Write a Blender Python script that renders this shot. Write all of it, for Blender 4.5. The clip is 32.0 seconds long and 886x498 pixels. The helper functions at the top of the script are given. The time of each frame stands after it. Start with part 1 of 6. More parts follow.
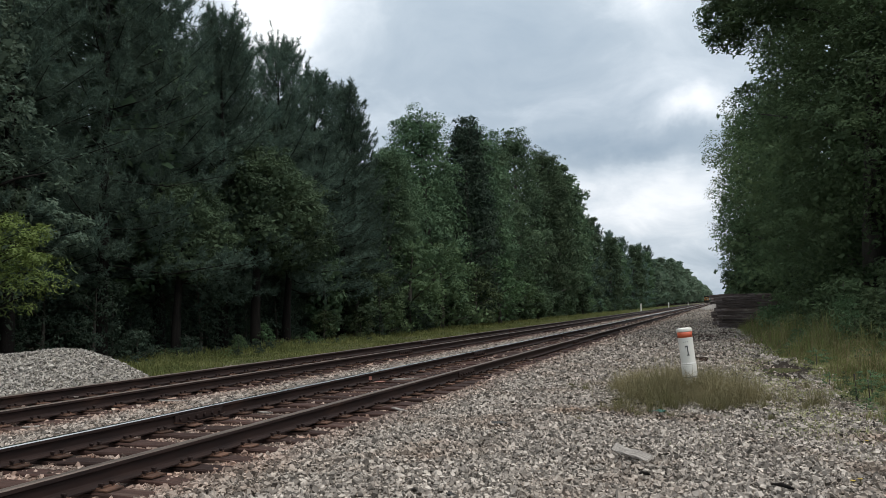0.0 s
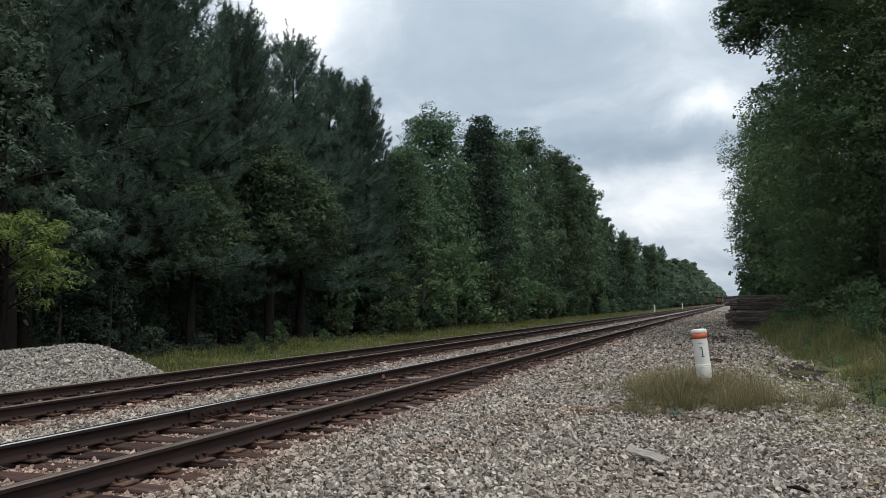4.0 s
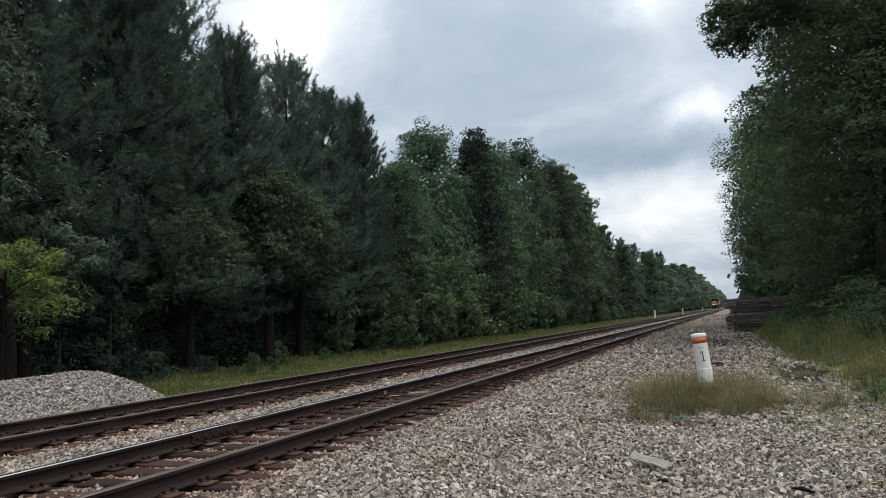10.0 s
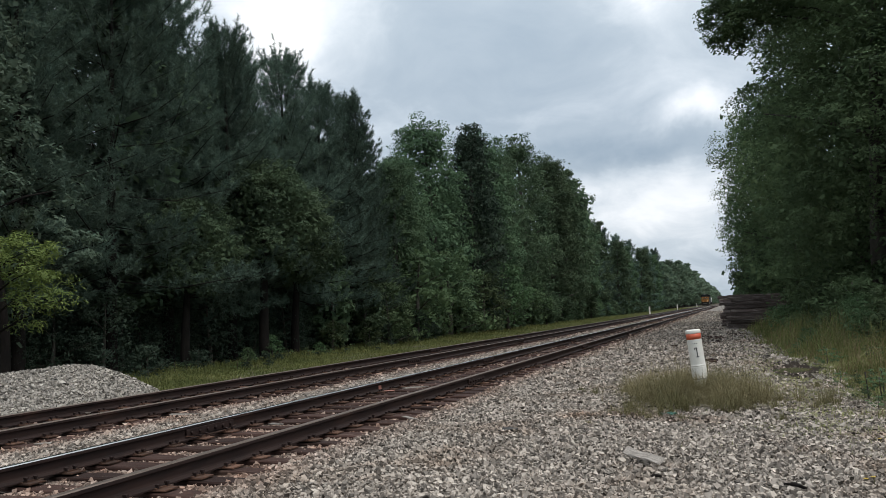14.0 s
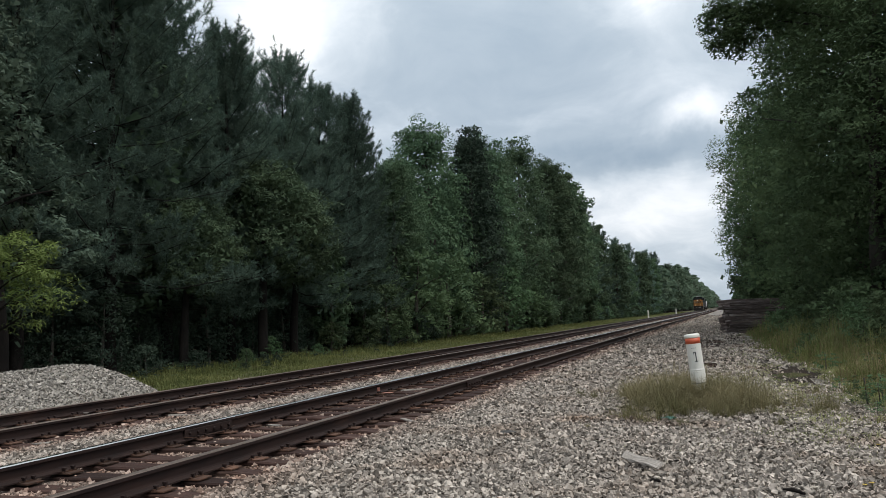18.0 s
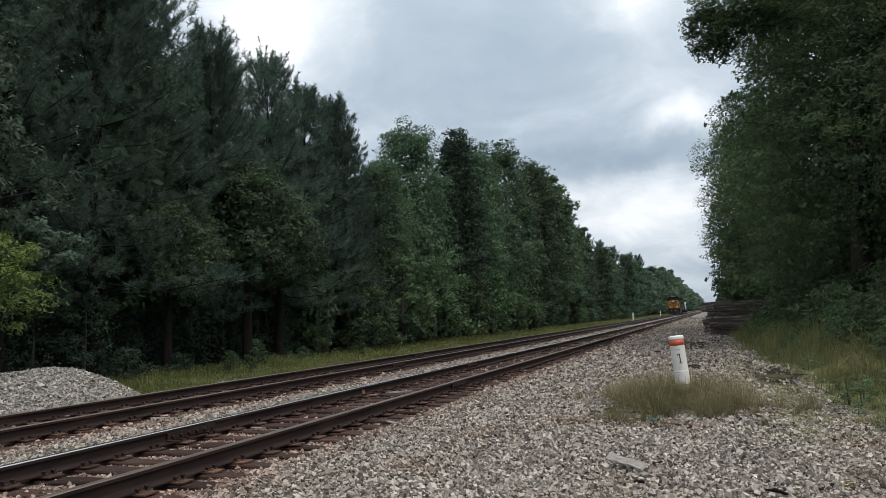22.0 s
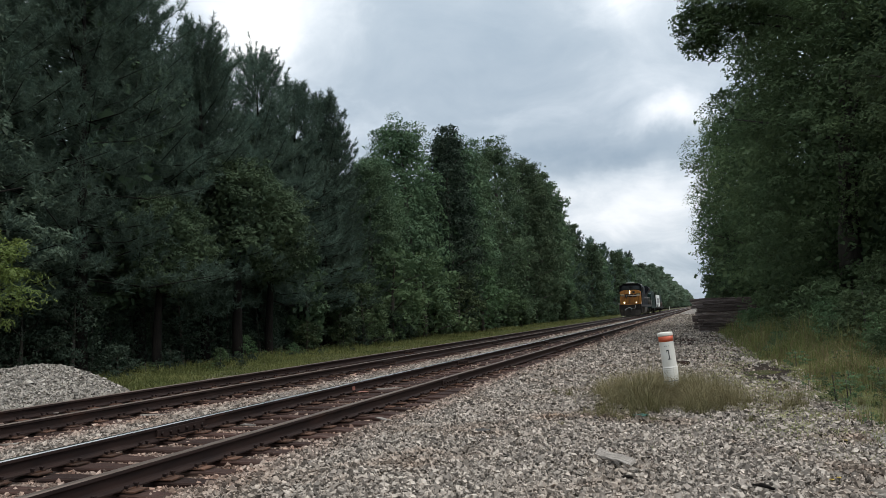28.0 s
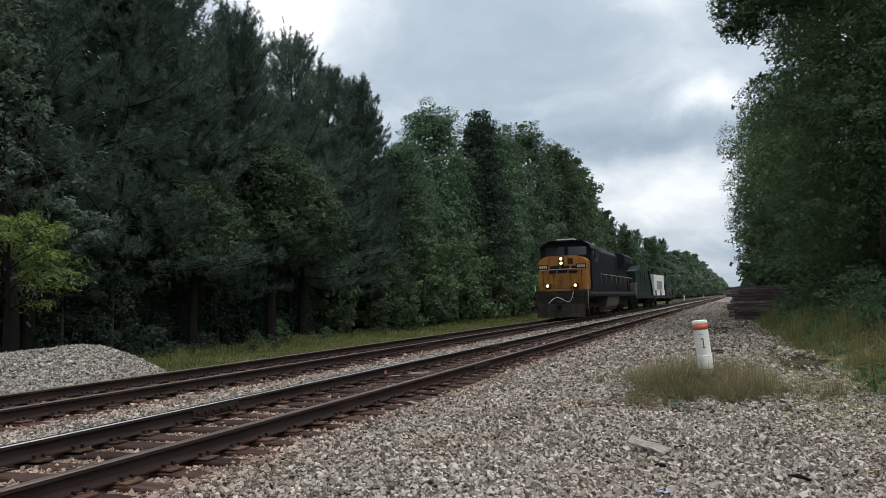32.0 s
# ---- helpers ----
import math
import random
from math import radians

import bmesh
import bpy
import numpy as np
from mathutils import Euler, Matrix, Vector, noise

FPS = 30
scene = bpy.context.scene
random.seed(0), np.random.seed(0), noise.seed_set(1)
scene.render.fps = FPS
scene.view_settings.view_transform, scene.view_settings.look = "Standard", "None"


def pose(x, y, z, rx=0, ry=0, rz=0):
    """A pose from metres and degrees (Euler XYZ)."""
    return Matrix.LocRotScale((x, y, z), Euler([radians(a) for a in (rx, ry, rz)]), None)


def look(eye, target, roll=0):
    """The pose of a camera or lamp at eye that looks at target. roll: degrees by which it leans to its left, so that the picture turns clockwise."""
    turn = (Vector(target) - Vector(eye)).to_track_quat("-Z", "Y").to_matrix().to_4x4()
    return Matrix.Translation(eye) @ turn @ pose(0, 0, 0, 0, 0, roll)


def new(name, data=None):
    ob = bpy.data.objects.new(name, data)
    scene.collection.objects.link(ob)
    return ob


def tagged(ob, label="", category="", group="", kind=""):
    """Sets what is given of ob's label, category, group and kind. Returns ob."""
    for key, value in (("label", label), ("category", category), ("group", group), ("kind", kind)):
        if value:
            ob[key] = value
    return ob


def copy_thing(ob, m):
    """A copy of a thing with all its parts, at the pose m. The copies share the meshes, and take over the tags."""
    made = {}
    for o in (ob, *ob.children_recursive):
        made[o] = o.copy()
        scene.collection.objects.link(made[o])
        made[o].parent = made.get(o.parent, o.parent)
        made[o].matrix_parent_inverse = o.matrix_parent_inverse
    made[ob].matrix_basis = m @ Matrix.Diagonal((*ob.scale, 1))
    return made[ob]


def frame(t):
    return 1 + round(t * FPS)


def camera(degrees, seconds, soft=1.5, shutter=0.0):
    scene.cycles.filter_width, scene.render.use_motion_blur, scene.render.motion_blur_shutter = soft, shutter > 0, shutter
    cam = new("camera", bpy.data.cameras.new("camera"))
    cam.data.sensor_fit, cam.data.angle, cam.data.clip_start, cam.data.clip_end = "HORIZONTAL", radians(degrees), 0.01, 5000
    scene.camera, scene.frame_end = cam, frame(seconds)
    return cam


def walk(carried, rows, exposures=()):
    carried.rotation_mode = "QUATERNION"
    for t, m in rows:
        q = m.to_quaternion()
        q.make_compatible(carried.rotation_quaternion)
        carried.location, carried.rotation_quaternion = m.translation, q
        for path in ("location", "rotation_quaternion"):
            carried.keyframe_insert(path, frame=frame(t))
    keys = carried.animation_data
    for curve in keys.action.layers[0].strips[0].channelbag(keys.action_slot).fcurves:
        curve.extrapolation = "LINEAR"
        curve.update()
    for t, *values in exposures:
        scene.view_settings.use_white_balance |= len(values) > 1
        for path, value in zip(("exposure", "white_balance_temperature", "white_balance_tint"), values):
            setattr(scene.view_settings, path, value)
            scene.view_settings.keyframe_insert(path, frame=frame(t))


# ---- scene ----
EYE = (0.0, 0.0, 1.36)


def aim(yaw, pitch, roll, dx=0.0, dy=0.0, dz=0.0):
    """yaw: degrees to the left of the track's line; pitch: up; roll: leaning left; dx, dy, dz: sway of the hand."""
    return Matrix.Translation((EYE[0] + dx, EYE[1] + dy, EYE[2] + dz)) @ pose(0, 0, 0, 90 + pitch, 0, yaw) @ pose(0, 0, 0, 0, 0, roll)


cam = camera(60.0, 32.0, soft=0.85)
walk(cam, [
    (0, aim(19.82, 4.28, -1.20, -0.002, 0.022, 0.004)),
    (0.5, aim(19.94, 4.36, -1.32, 0.004, 0.019, -0.001)),
    (1, aim(20.10, 4.56, -1.33, 0.005, 0.007, 0.006)),
    (1.5, aim(20.44, 4.53, -1.44, 0.002, 0.006, 0.001)),
    (2, aim(20.61, 4.49, -1.35, 0.001, 0.014, -0.001)),
    (2.5, aim(20.78, 4.47, -1.25, -0.002, 0.012, -0.002)),
    (3, aim(20.82, 4.28, -0.91, -0.017, 0.008, 0.001)),
    (3.5, aim(20.77, 4.24, -0.58, -0.018, 0.013, 0.000)),
    (5.5, aim(20.73, 4.27, -1.55, -0.009, 0.013, -0.001)),
    (6, aim(20.61, 4.41, -1.67, -0.003, 0.003, -0.002)),
    (6.5, aim(20.64, 4.65, -1.86, 0.003, -0.006, 0.001)),
    (7, aim(20.52, 4.73, -2.11, 0.004, -0.001, -0.002)),
    (7.5, aim(20.58, 4.75, -2.37, 0.004, 0.014, -0.002)),
    (8, aim(20.59, 4.79, -2.51, 0.001, 0.006, 0.001)),
    (8.5, aim(20.60, 4.98, -2.67, 0.004, 0.012, -0.002)),
    (9, aim(20.66, 5.01, -2.64, 0.001, 0.002, -0.002)),
    (9.5, aim(20.64, 5.11, -2.78, 0.007, -0.002, 0.003)),
    (10, aim(20.62, 5.24, -2.81, 0.009, -0.000, 0.001)),
    (10.5, aim(20.64, 5.17, -2.74, 0.002, 0.020, -0.003)),
    (11, aim(20.62, 5.14, -2.68, 0.005, 0.001, -0.002)),
    (11.5, aim(20.54, 5.21, -2.70, 0.001, 0.001, -0.001)),
    (12, aim(20.58, 5.27, -2.73, 0.013, -0.002, 0.002)),
    (12.5, aim(20.46, 5.37, -2.71, 0.012, -0.004, 0.003)),
    (13, aim(20.47, 5.23, -2.64, 0.006, 0.004, -0.002)),
    (13.5, aim(20.39, 5.02, -2.54, 0.006, 0.002, -0.001)),
    (14, aim(20.29, 4.88, -2.56, 0.010, -0.001, -0.001)),
    (14.5, aim(20.24, 4.69, -2.53, 0.007, -0.007, 0.000)),
    (16.5, aim(20.20, 4.81, -2.00, 0.007, -0.014, 0.004)),
    (17, aim(20.46, 4.93, -2.01, 0.004, -0.005, -0.002)),
    (17.5, aim(20.35, 5.01, -2.07, -0.002, 0.003, -0.002)),
    (18, aim(20.22, 5.04, -2.14, 0.002, -0.006, 0.004)),
    (18.5, aim(20.13, 5.15, -2.30, 0.006, -0.012, -0.003)),
    (19, aim(19.86, 5.05, -2.20, 0.004, 0.003, -0.001)),
    (19.5, aim(19.64, 5.00, -2.20, 0.009, 0.000, -0.009)),
    (20, aim(19.45, 4.85, -2.03, -0.001, 0.002, -0.002)),
    (20.5, aim(19.40, 5.01, -1.99, -0.000, -0.007, -0.001)),
    (21, aim(19.26, 5.12, -1.94, 0.004, -0.004, -0.001)),
    (21.5, aim(19.32, 4.97, -2.20, 0.013, -0.012, 0.003)),
    (22, aim(19.15, 5.18, -2.18, 0.006, 0.011, -0.003)),
    (22.5, aim(19.12, 5.08, -2.07, 0.006, -0.001, 0.001)),
    (23, aim(18.97, 5.10, -1.84, 0.005, -0.010, 0.004)),
    (23.5, aim(18.95, 5.21, -1.88, 0.013, -0.014, -0.000)),
    (24, aim(19.03, 5.21, -1.98, 0.014, 0.001, -0.005)),
    (24.5, aim(18.76, 5.15, -2.00, 0.009, -0.013, -0.004)),
    (25, aim(18.63, 5.02, -2.04, 0.013, 0.001, -0.002)),
    (25.5, aim(18.56, 4.85, -2.19, 0.018, -0.008, -0.000)),
    (27.5, aim(18.44, 4.91, -2.24, 0.015, -0.006, -0.002)),
    (28, aim(18.46, 4.90, -2.20, 0.016, -0.002, -0.003)),
    (28.5, aim(18.46, 4.95, -2.10, 0.013, -0.008, -0.005)),
    (29, aim(19.03, 4.70, -1.82, 0.009, -0.007, -0.005)),
    (29.5, aim(19.94, 4.37, -1.31, 0.017, -0.010, -0.005)),
    (30, aim(20.93, 4.34, -1.02, 0.012, -0.011, -0.003)),
    (30.5, aim(21.00, 4.35, -1.00, 0.013, -0.002, -0.006)),
    (31, aim(20.86, 3.97, -1.18, 0.007, -0.007, -0.008)),
    (31.5, aim(20.93, 3.89, -1.40, 0.011, -0.005, -0.002)),
    (32, aim(20.87, 3.90, -1.59, 0.003, 0.003, -0.005))
], exposures=[(0, 0.19), (32, 0.19)])


# ---- world and light ----
SUN_ELEV, SUN_ROT = radians(62), radians(105)


class Tree:
    """Short hand for building node trees."""

    def __init__(self, tree):
        self.t = tree

    def node(self, kind, **values):
        n = self.t.nodes.new(kind)
        for key, v in values.items():
            if key in n.inputs:
                n.inputs[key].default_value = v
            else:
                setattr(n, key, v)
        return n

    def link(self, a, b):
        self.t.links.new(a, b)

    def math(self, op, a, b=None, clamp=False):
        n = self.t.nodes.new("ShaderNodeMath")
        n.operation, n.use_clamp = op, clamp
        for i, v in enumerate((a, b)):
            if v is None:
                continue
            if isinstance(v, (int, float)):
                n.inputs[i].default_value = v
            else:
                self.link(v, n.inputs[i])
        return n.outputs[0]

    def ramp(self, fac, *stops):
        n = self.t.nodes.new("ShaderNodeValToRGB")
        e = n.color_ramp.elements
        while len(e) < len(stops):
            e.new(0.5)
        for el, (p, c) in zip(e, stops):
            el.position = p
            el.color = (c, c, c, 1) if isinstance(c, (int, float)) else (*c, 1)
        self.link(fac, n.inputs[0])
        return n.outputs[0]

    def mix(self, fac, a, b, mode="MIX"):
        n = self.t.nodes.new("ShaderNodeMix")
        n.data_type, n.blend_type = "RGBA", mode
        for s, v in ((n.inputs[0], fac), (n.inputs[6], a), (n.inputs[7], b)):
            if isinstance(v, (int, float)):
                s.default_value = v
            elif isinstance(v, tuple):
                s.default_value = (*v, 1)
            else:
                self.link(v, s)
        return n.outputs[2]

    def noise(self, vec, scale, detail=4.0, rough=0.55, distort=0.0):
        n = self.node("ShaderNodeTexNoise", Scale=scale, Detail=detail, Roughness=rough, Distortion=distort)
        if vec is not None:
            self.link(vec, n.inputs["Vector"])
        return n.outputs["Fac"]


def build_sky():
    world = bpy.data.worlds.new("overcast_sky")
    scene.world = world
    world.use_nodes = True
    t = Tree(world.node_tree)
    bg = world.node_tree.nodes["Background"]
    sky = t.node("ShaderNodeTexSky", sky_type="NISHITA", sun_disc=False, sun_elevation=SUN_ELEV, sun_rotation=SUN_ROT)
    blue = t.mix(1.0, sky.outputs[0], (0.10, 0.10, 0.10), "MULTIPLY")
    co = t.node("ShaderNodeTexCoord").outputs["Generated"]
    sep = t.node("ShaderNodeSeparateXYZ")
    t.link(co, sep.inputs[0])
    up = t.math("MAXIMUM", sep.outputs[2], 0.0)
    # a flat cloud deck seen in perspective
    inv = t.math("DIVIDE", 1.0, t.math("ADD", up, 0.32))
    flat = t.node("ShaderNodeCombineXYZ")
    t.link(t.math("MULTIPLY", sep.outputs[0], inv), flat.inputs[0])
    t.link(t.math("MULTIPLY", sep.outputs[1], inv), flat.inputs[1])
    flat.inputs[2].default_value = 3.7
    big = t.noise(flat.outputs[0], 1.6, 3.0, 0.5, 0.6)
    mid = t.noise(flat.outputs[0], 4.6, 6.0, 0.6, 0.5)
    body = t.math("ADD", t.math("MULTIPLY", big, 0.62), t.math("MULTIPLY", mid, 0.38))

    # the larger cloud masses ahead, as soft lobes of the deck
    def lobe(yaw, elev, size, gain, flat_by=1.0):
        y, e = radians(yaw), radians(elev)
        d = Vector((-math.sin(y) * math.cos(e), math.cos(y) * math.cos(e), math.sin(e)))
        side = Vector((math.cos(y), math.sin(y), 0))
        lift = side.cross(d)
        out = None
        for axis, s in ((side, radians(size) * flat_by), (lift, radians(size))):
            dot = t.node("ShaderNodeVectorMath", operation="DOT_PRODUCT")
            t.link(co, dot.inputs[0])
            dot.inputs[1].default_value = axis
            q = t.math("POWER", t.math("DIVIDE", dot.outputs["Value"], s), 2.0)
            out = q if out is None else t.math("ADD", out, q)
        ahead = t.node("ShaderNodeVectorMath", operation="DOT_PRODUCT")
        t.link(co, ahead.inputs[0])
        ahead.inputs[1].default_value = d
        g = t.math("POWER", 2.718, t.math("MULTIPLY", out, -1.0))
        g = t.math("MULTIPLY", g, t.math("GREATER_THAN", ahead.outputs["Value"], 0.0))
        return t.math("MULTIPLY", g, gain)

    wisp = t.node("ShaderNodeTexNoise", Scale=7.0, Detail=5.0, Roughness=0.6)
    t.link(co, wisp.inputs["Vector"])
    shift = t.node("ShaderNodeVectorMath", operation="MULTIPLY_ADD")
    t.link(wisp.outputs["Color"], shift.inputs[0])
    shift.inputs[1].default_value = (0.09, 0.09, 0.09)
    shift.inputs[2].default_value = (-0.045, -0.045, -0.045)
    bent = t.node("ShaderNodeVectorMath", operation="ADD")
    t.link(co, bent.inputs[0])
    t.link(shift.outputs[0], bent.inputs[1])
    co = bent.outputs[0]
    for args in LOBES:
        body = t.math("ADD", body, lobe(*args))
    cloud = t.ramp(body, (0.22, (0.32, 0.405, 0.50)), (0.44, (0.44, 0.52, 0.605)), (0.58, (0.62, 0.69, 0.765)),
                   (0.72, (0.86, 0.90, 0.95)), (0.90, (1.15, 1.15, 1.15)))
    cover = t.ramp(mid, (0.02, 0.90), (0.4, 1.0))
    low = t.ramp(up, (0.0, (0.88, 0.88, 0.87)), (0.25, (0.96, 0.97, 0.98)), (0.5, (1.28, 1.25, 1.21)), (1.0, (2.1, 2.02, 1.92)))
    lit = t.mix(1.0, cloud, low, "MULTIPLY")
    t.link(t.mix(cover, blue, lit), bg.inputs[0])
    bg.inputs[1].default_value = 1.0


# yaw to the left of the track, elevation, size in degrees, gain, widening
LOBES = [(17, 17, 7, -0.10, 1.6), (10, 20, 4, -0.08, 1.6), (32, 20, 4.5, 0.30, 0.6), (2.5, 22.5, 2.2, 0.30, 1.6), (0.7, 13.6, 1.6, 0.28, 1.3),
         (6.5, 15.0, 2.4, -0.06, 1.6), (5.5, 11.2, 1.5, -0.34, 4.5), (4.5, 7.2, 1.7, 0.17, 3.2), (27, 24, 3, 0.2, 1.5)]
build_sky()
sun = new("sun", bpy.data.lights.new("sun", "SUN"))
sun.data.energy, sun.data.angle, sun.data.color = 1.5, radians(25), (1.0, 0.945, 0.87)
sun.matrix_world = look((60 * math.sin(SUN_ROT) * math.cos(SUN_ELEV), 60 * math.cos(SUN_ROT) * math.cos(SUN_ELEV), 60 * math.sin(SUN_ELEV)), (0, 0, 0))


# ---- materials ----
def surface(name, c1, c2, scale=6.0, rough=0.7, metal=0.0, c3=None, scale3=1.2, cut3=(0.5, 0.62), bump=0.3, depth=0.01,
            stretch=(1, 1, 1), vary=0.0, island=0.0, spec=0.5, emit=None, power=0.0):
    """Two colours by fine noise, stains of a third by coarse noise, relief, and a random brightness per piece."""
    m = bpy.data.materials.new(name)
    m.use_nodes = True
    t = Tree(m.node_tree)
    p = m.node_tree.nodes["Principled BSDF"]
    co = t.node("ShaderNodeTexCoord").outputs["Object"]
    mp = t.node("ShaderNodeMapping")
    mp.inputs["Scale"].default_value = stretch
    t.link(co, mp.inputs[0])
    v = mp.outputs[0]
    if vary or island:
        shift = t.node("ShaderNodeObjectInfo").outputs["Random"]
        ad = t.node("ShaderNodeVectorMath", operation="ADD")
        t.link(v, ad.inputs[0])
        t.link(t.math("MULTIPLY", shift, 37.0), ad.inputs[1])
        v = ad.outputs[0]
    n1 = t.noise(v, scale, 6.0, 0.62)
    col = t.mix(t.ramp(n1, (0.34, 0.0), (0.66, 1.0)), c1, c2)
    if c3:
        n3 = t.noise(v, scale3, 5.0, 0.6)
        col = t.mix(t.ramp(n3, (cut3[0], 0.0), (cut3[1], 1.0)), col, c3)
    if vary or island:
        r = t.node("ShaderNodeNewGeometry").outputs["Random Per Island"] if island else shift
        a = island or vary
        k = t.math("ADD", t.math("MULTIPLY", r, 2 * a), 1 - a)
        col = t.mix(1.0, col, k, "MULTIPLY")
    t.link(col, p.inputs["Base Color"])
    t.link(t.ramp(n1, (0.2, max(rough - 0.12, 0.03)), (0.8, min(rough + 0.1, 1.0))), p.inputs["Roughness"])
    p.inputs["Metallic"].default_value = metal
    p.inputs["Specular IOR Level"].default_value = spec
    if bump:
        b = t.node("ShaderNodeBump", Strength=bump, Distance=depth)
        t.link(n1, b.inputs["Height"])
        t.link(b.outputs[0], p.inputs["Normal"])
    if emit:
        p.inputs["Emission Color"].default_value = (*emit, 1)
        p.inputs["Emission Strength"].default_value = power
    return m


def foliage(name, dark, light, hue=0.02, sheer=0.22, rough=0.5, spread=0.7):
    """Leaves: colour varies leaf by leaf, clump by clump and tree by tree; some light comes through."""
    m = bpy.data.materials.new(name)
    m.use_nodes = True
    t = Tree(m.node_tree)
    p = m.node_tree.nodes["Principled BSDF"]
    co = t.node("ShaderNodeTexCoord").outputs["Object"]
    isl = t.node("ShaderNodeNewGeometry").outputs["Random Per Island"]
    rnd = t.node("ShaderNodeObjectInfo").outputs["Random"]
    patch = t.noise(co, 0.55, 3.0, 0.6)
    f = t.math("ADD", t.math("MULTIPLY", isl, 0.30), t.math("MULTIPLY", t.ramp(patch, (0.35, 0.0), (0.65, 1.0)), 0.70))
    col = t.mix(f, dark, light)
    hs = t.node("ShaderNodeHueSaturation")
    t.link(t.math("ADD", t.math("MULTIPLY", rnd, 2 * hue), 0.5 - hue), hs.inputs["Hue"])
    t.link(t.math("ADD", t.math("MULTIPLY", rnd, spread), 1.0 - spread / 2), hs.inputs["Value"])
    t.link(col, hs.inputs["Color"])
    t.link(hs.outputs[0], p.inputs["Base Color"])
    p.inputs["Roughness"].default_value = rough
    p.inputs["Specular IOR Level"].default_value = 0.12
    tr = t.node("ShaderNodeBsdfTranslucent")
    t.link(hs.outputs[0], tr.inputs[0])
    mx = t.node("ShaderNodeMixShader")
    mx.inputs[0].default_value = sheer
    out = m.node_tree.nodes["Material Output"]
    t.link(p.outputs[0], mx.inputs[1])
    t.link(tr.outputs[0], mx.inputs[2])
    t.link(mx.outputs[0], out.inputs[0])
    return m


def ground_material():
    """Crushed limestone between the lines of the track and the edge, soil and thatch outside."""
    m = bpy.data.materials.new("ballast_and_soil")
    m.use_nodes = True
    t = Tree(m.node_tree)
    p = m.node_tree.nodes["Principled BSDF"]
    co = t.node("ShaderNodeTexCoord").outputs["Object"]
    sep = t.node("ShaderNodeSeparateXYZ")
    t.link(co, sep.inputs[0])
    x, y = sep.outputs[0], sep.outputs[1]
    vor = t.node("ShaderNodeTexVoronoi", Scale=24.0, Randomness=1.0)
    t.link(co, vor.inputs["Vector"])
    cs = t.node("ShaderNodeSeparateColor")
    t.link(vor.outputs["Color"], cs.inputs[0])
    stone = t.ramp(cs.outputs[0], (0.0, (0.05, 0.044, 0.038)), (0.35, (0.14, 0.124, 0.108)), (0.7, (0.235, 0.212, 0.186)), (1.0, (0.39, 0.355, 0.315)))
    stain = t.ramp(t.noise(co, 0.8, 5.0, 0.6), (0.45, 0.0), (0.7, 0.55))
    stone = t.mix(stain, stone, (0.17, 0.138, 0.108))
    fines = t.noise(co, 45.0, 4.0, 0.6)
    soil = t.ramp(fines, (0.3, (0.07, 0.058, 0.04)), (0.7, (0.16, 0.135, 0.085)))
    green = t.ramp(t.noise(co, 1.7, 6.0, 0.65), (0.42, 0.0), (0.6, 1.0))
    soil = t.mix(green, soil, (0.085, 0.105, 0.032))
    # wood floor: soil mixed to near-black brown left of x = -17.3
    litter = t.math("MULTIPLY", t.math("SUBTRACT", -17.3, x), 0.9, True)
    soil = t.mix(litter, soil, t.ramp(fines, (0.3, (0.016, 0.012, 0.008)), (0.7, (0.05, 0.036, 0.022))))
    wob = t.math("MULTIPLY", t.math("SUBTRACT", t.noise(co, 0.7, 6.0, 0.65), 0.5), 2.6)
    edge = t.math("MAXIMUM", t.math("SUBTRACT", 1.95, t.math("MULTIPLY", y, 0.036)), 0.1)
    right = t.math("MULTIPLY", t.math("ADD", t.math("SUBTRACT", x, edge), wob), 2.2, True)
    left = t.math("MULTIPLY", t.math("ADD", t.math("SUBTRACT", -11.9, x), wob), 3.0, True)
    out = t.math("MAXIMUM", right, left)
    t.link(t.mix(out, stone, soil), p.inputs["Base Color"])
    p.inputs["Roughness"].default_value = 0.9
    p.inputs["Specular IOR Level"].default_value = 0.25
    b = t.node("ShaderNodeBump", Strength=0.9, Distance=0.03)
    b.invert = True
    t.link(vor.outputs["Distance"], b.inputs["Height"])
    t.link(b.outputs[0], p.inputs["Normal"])
    return m


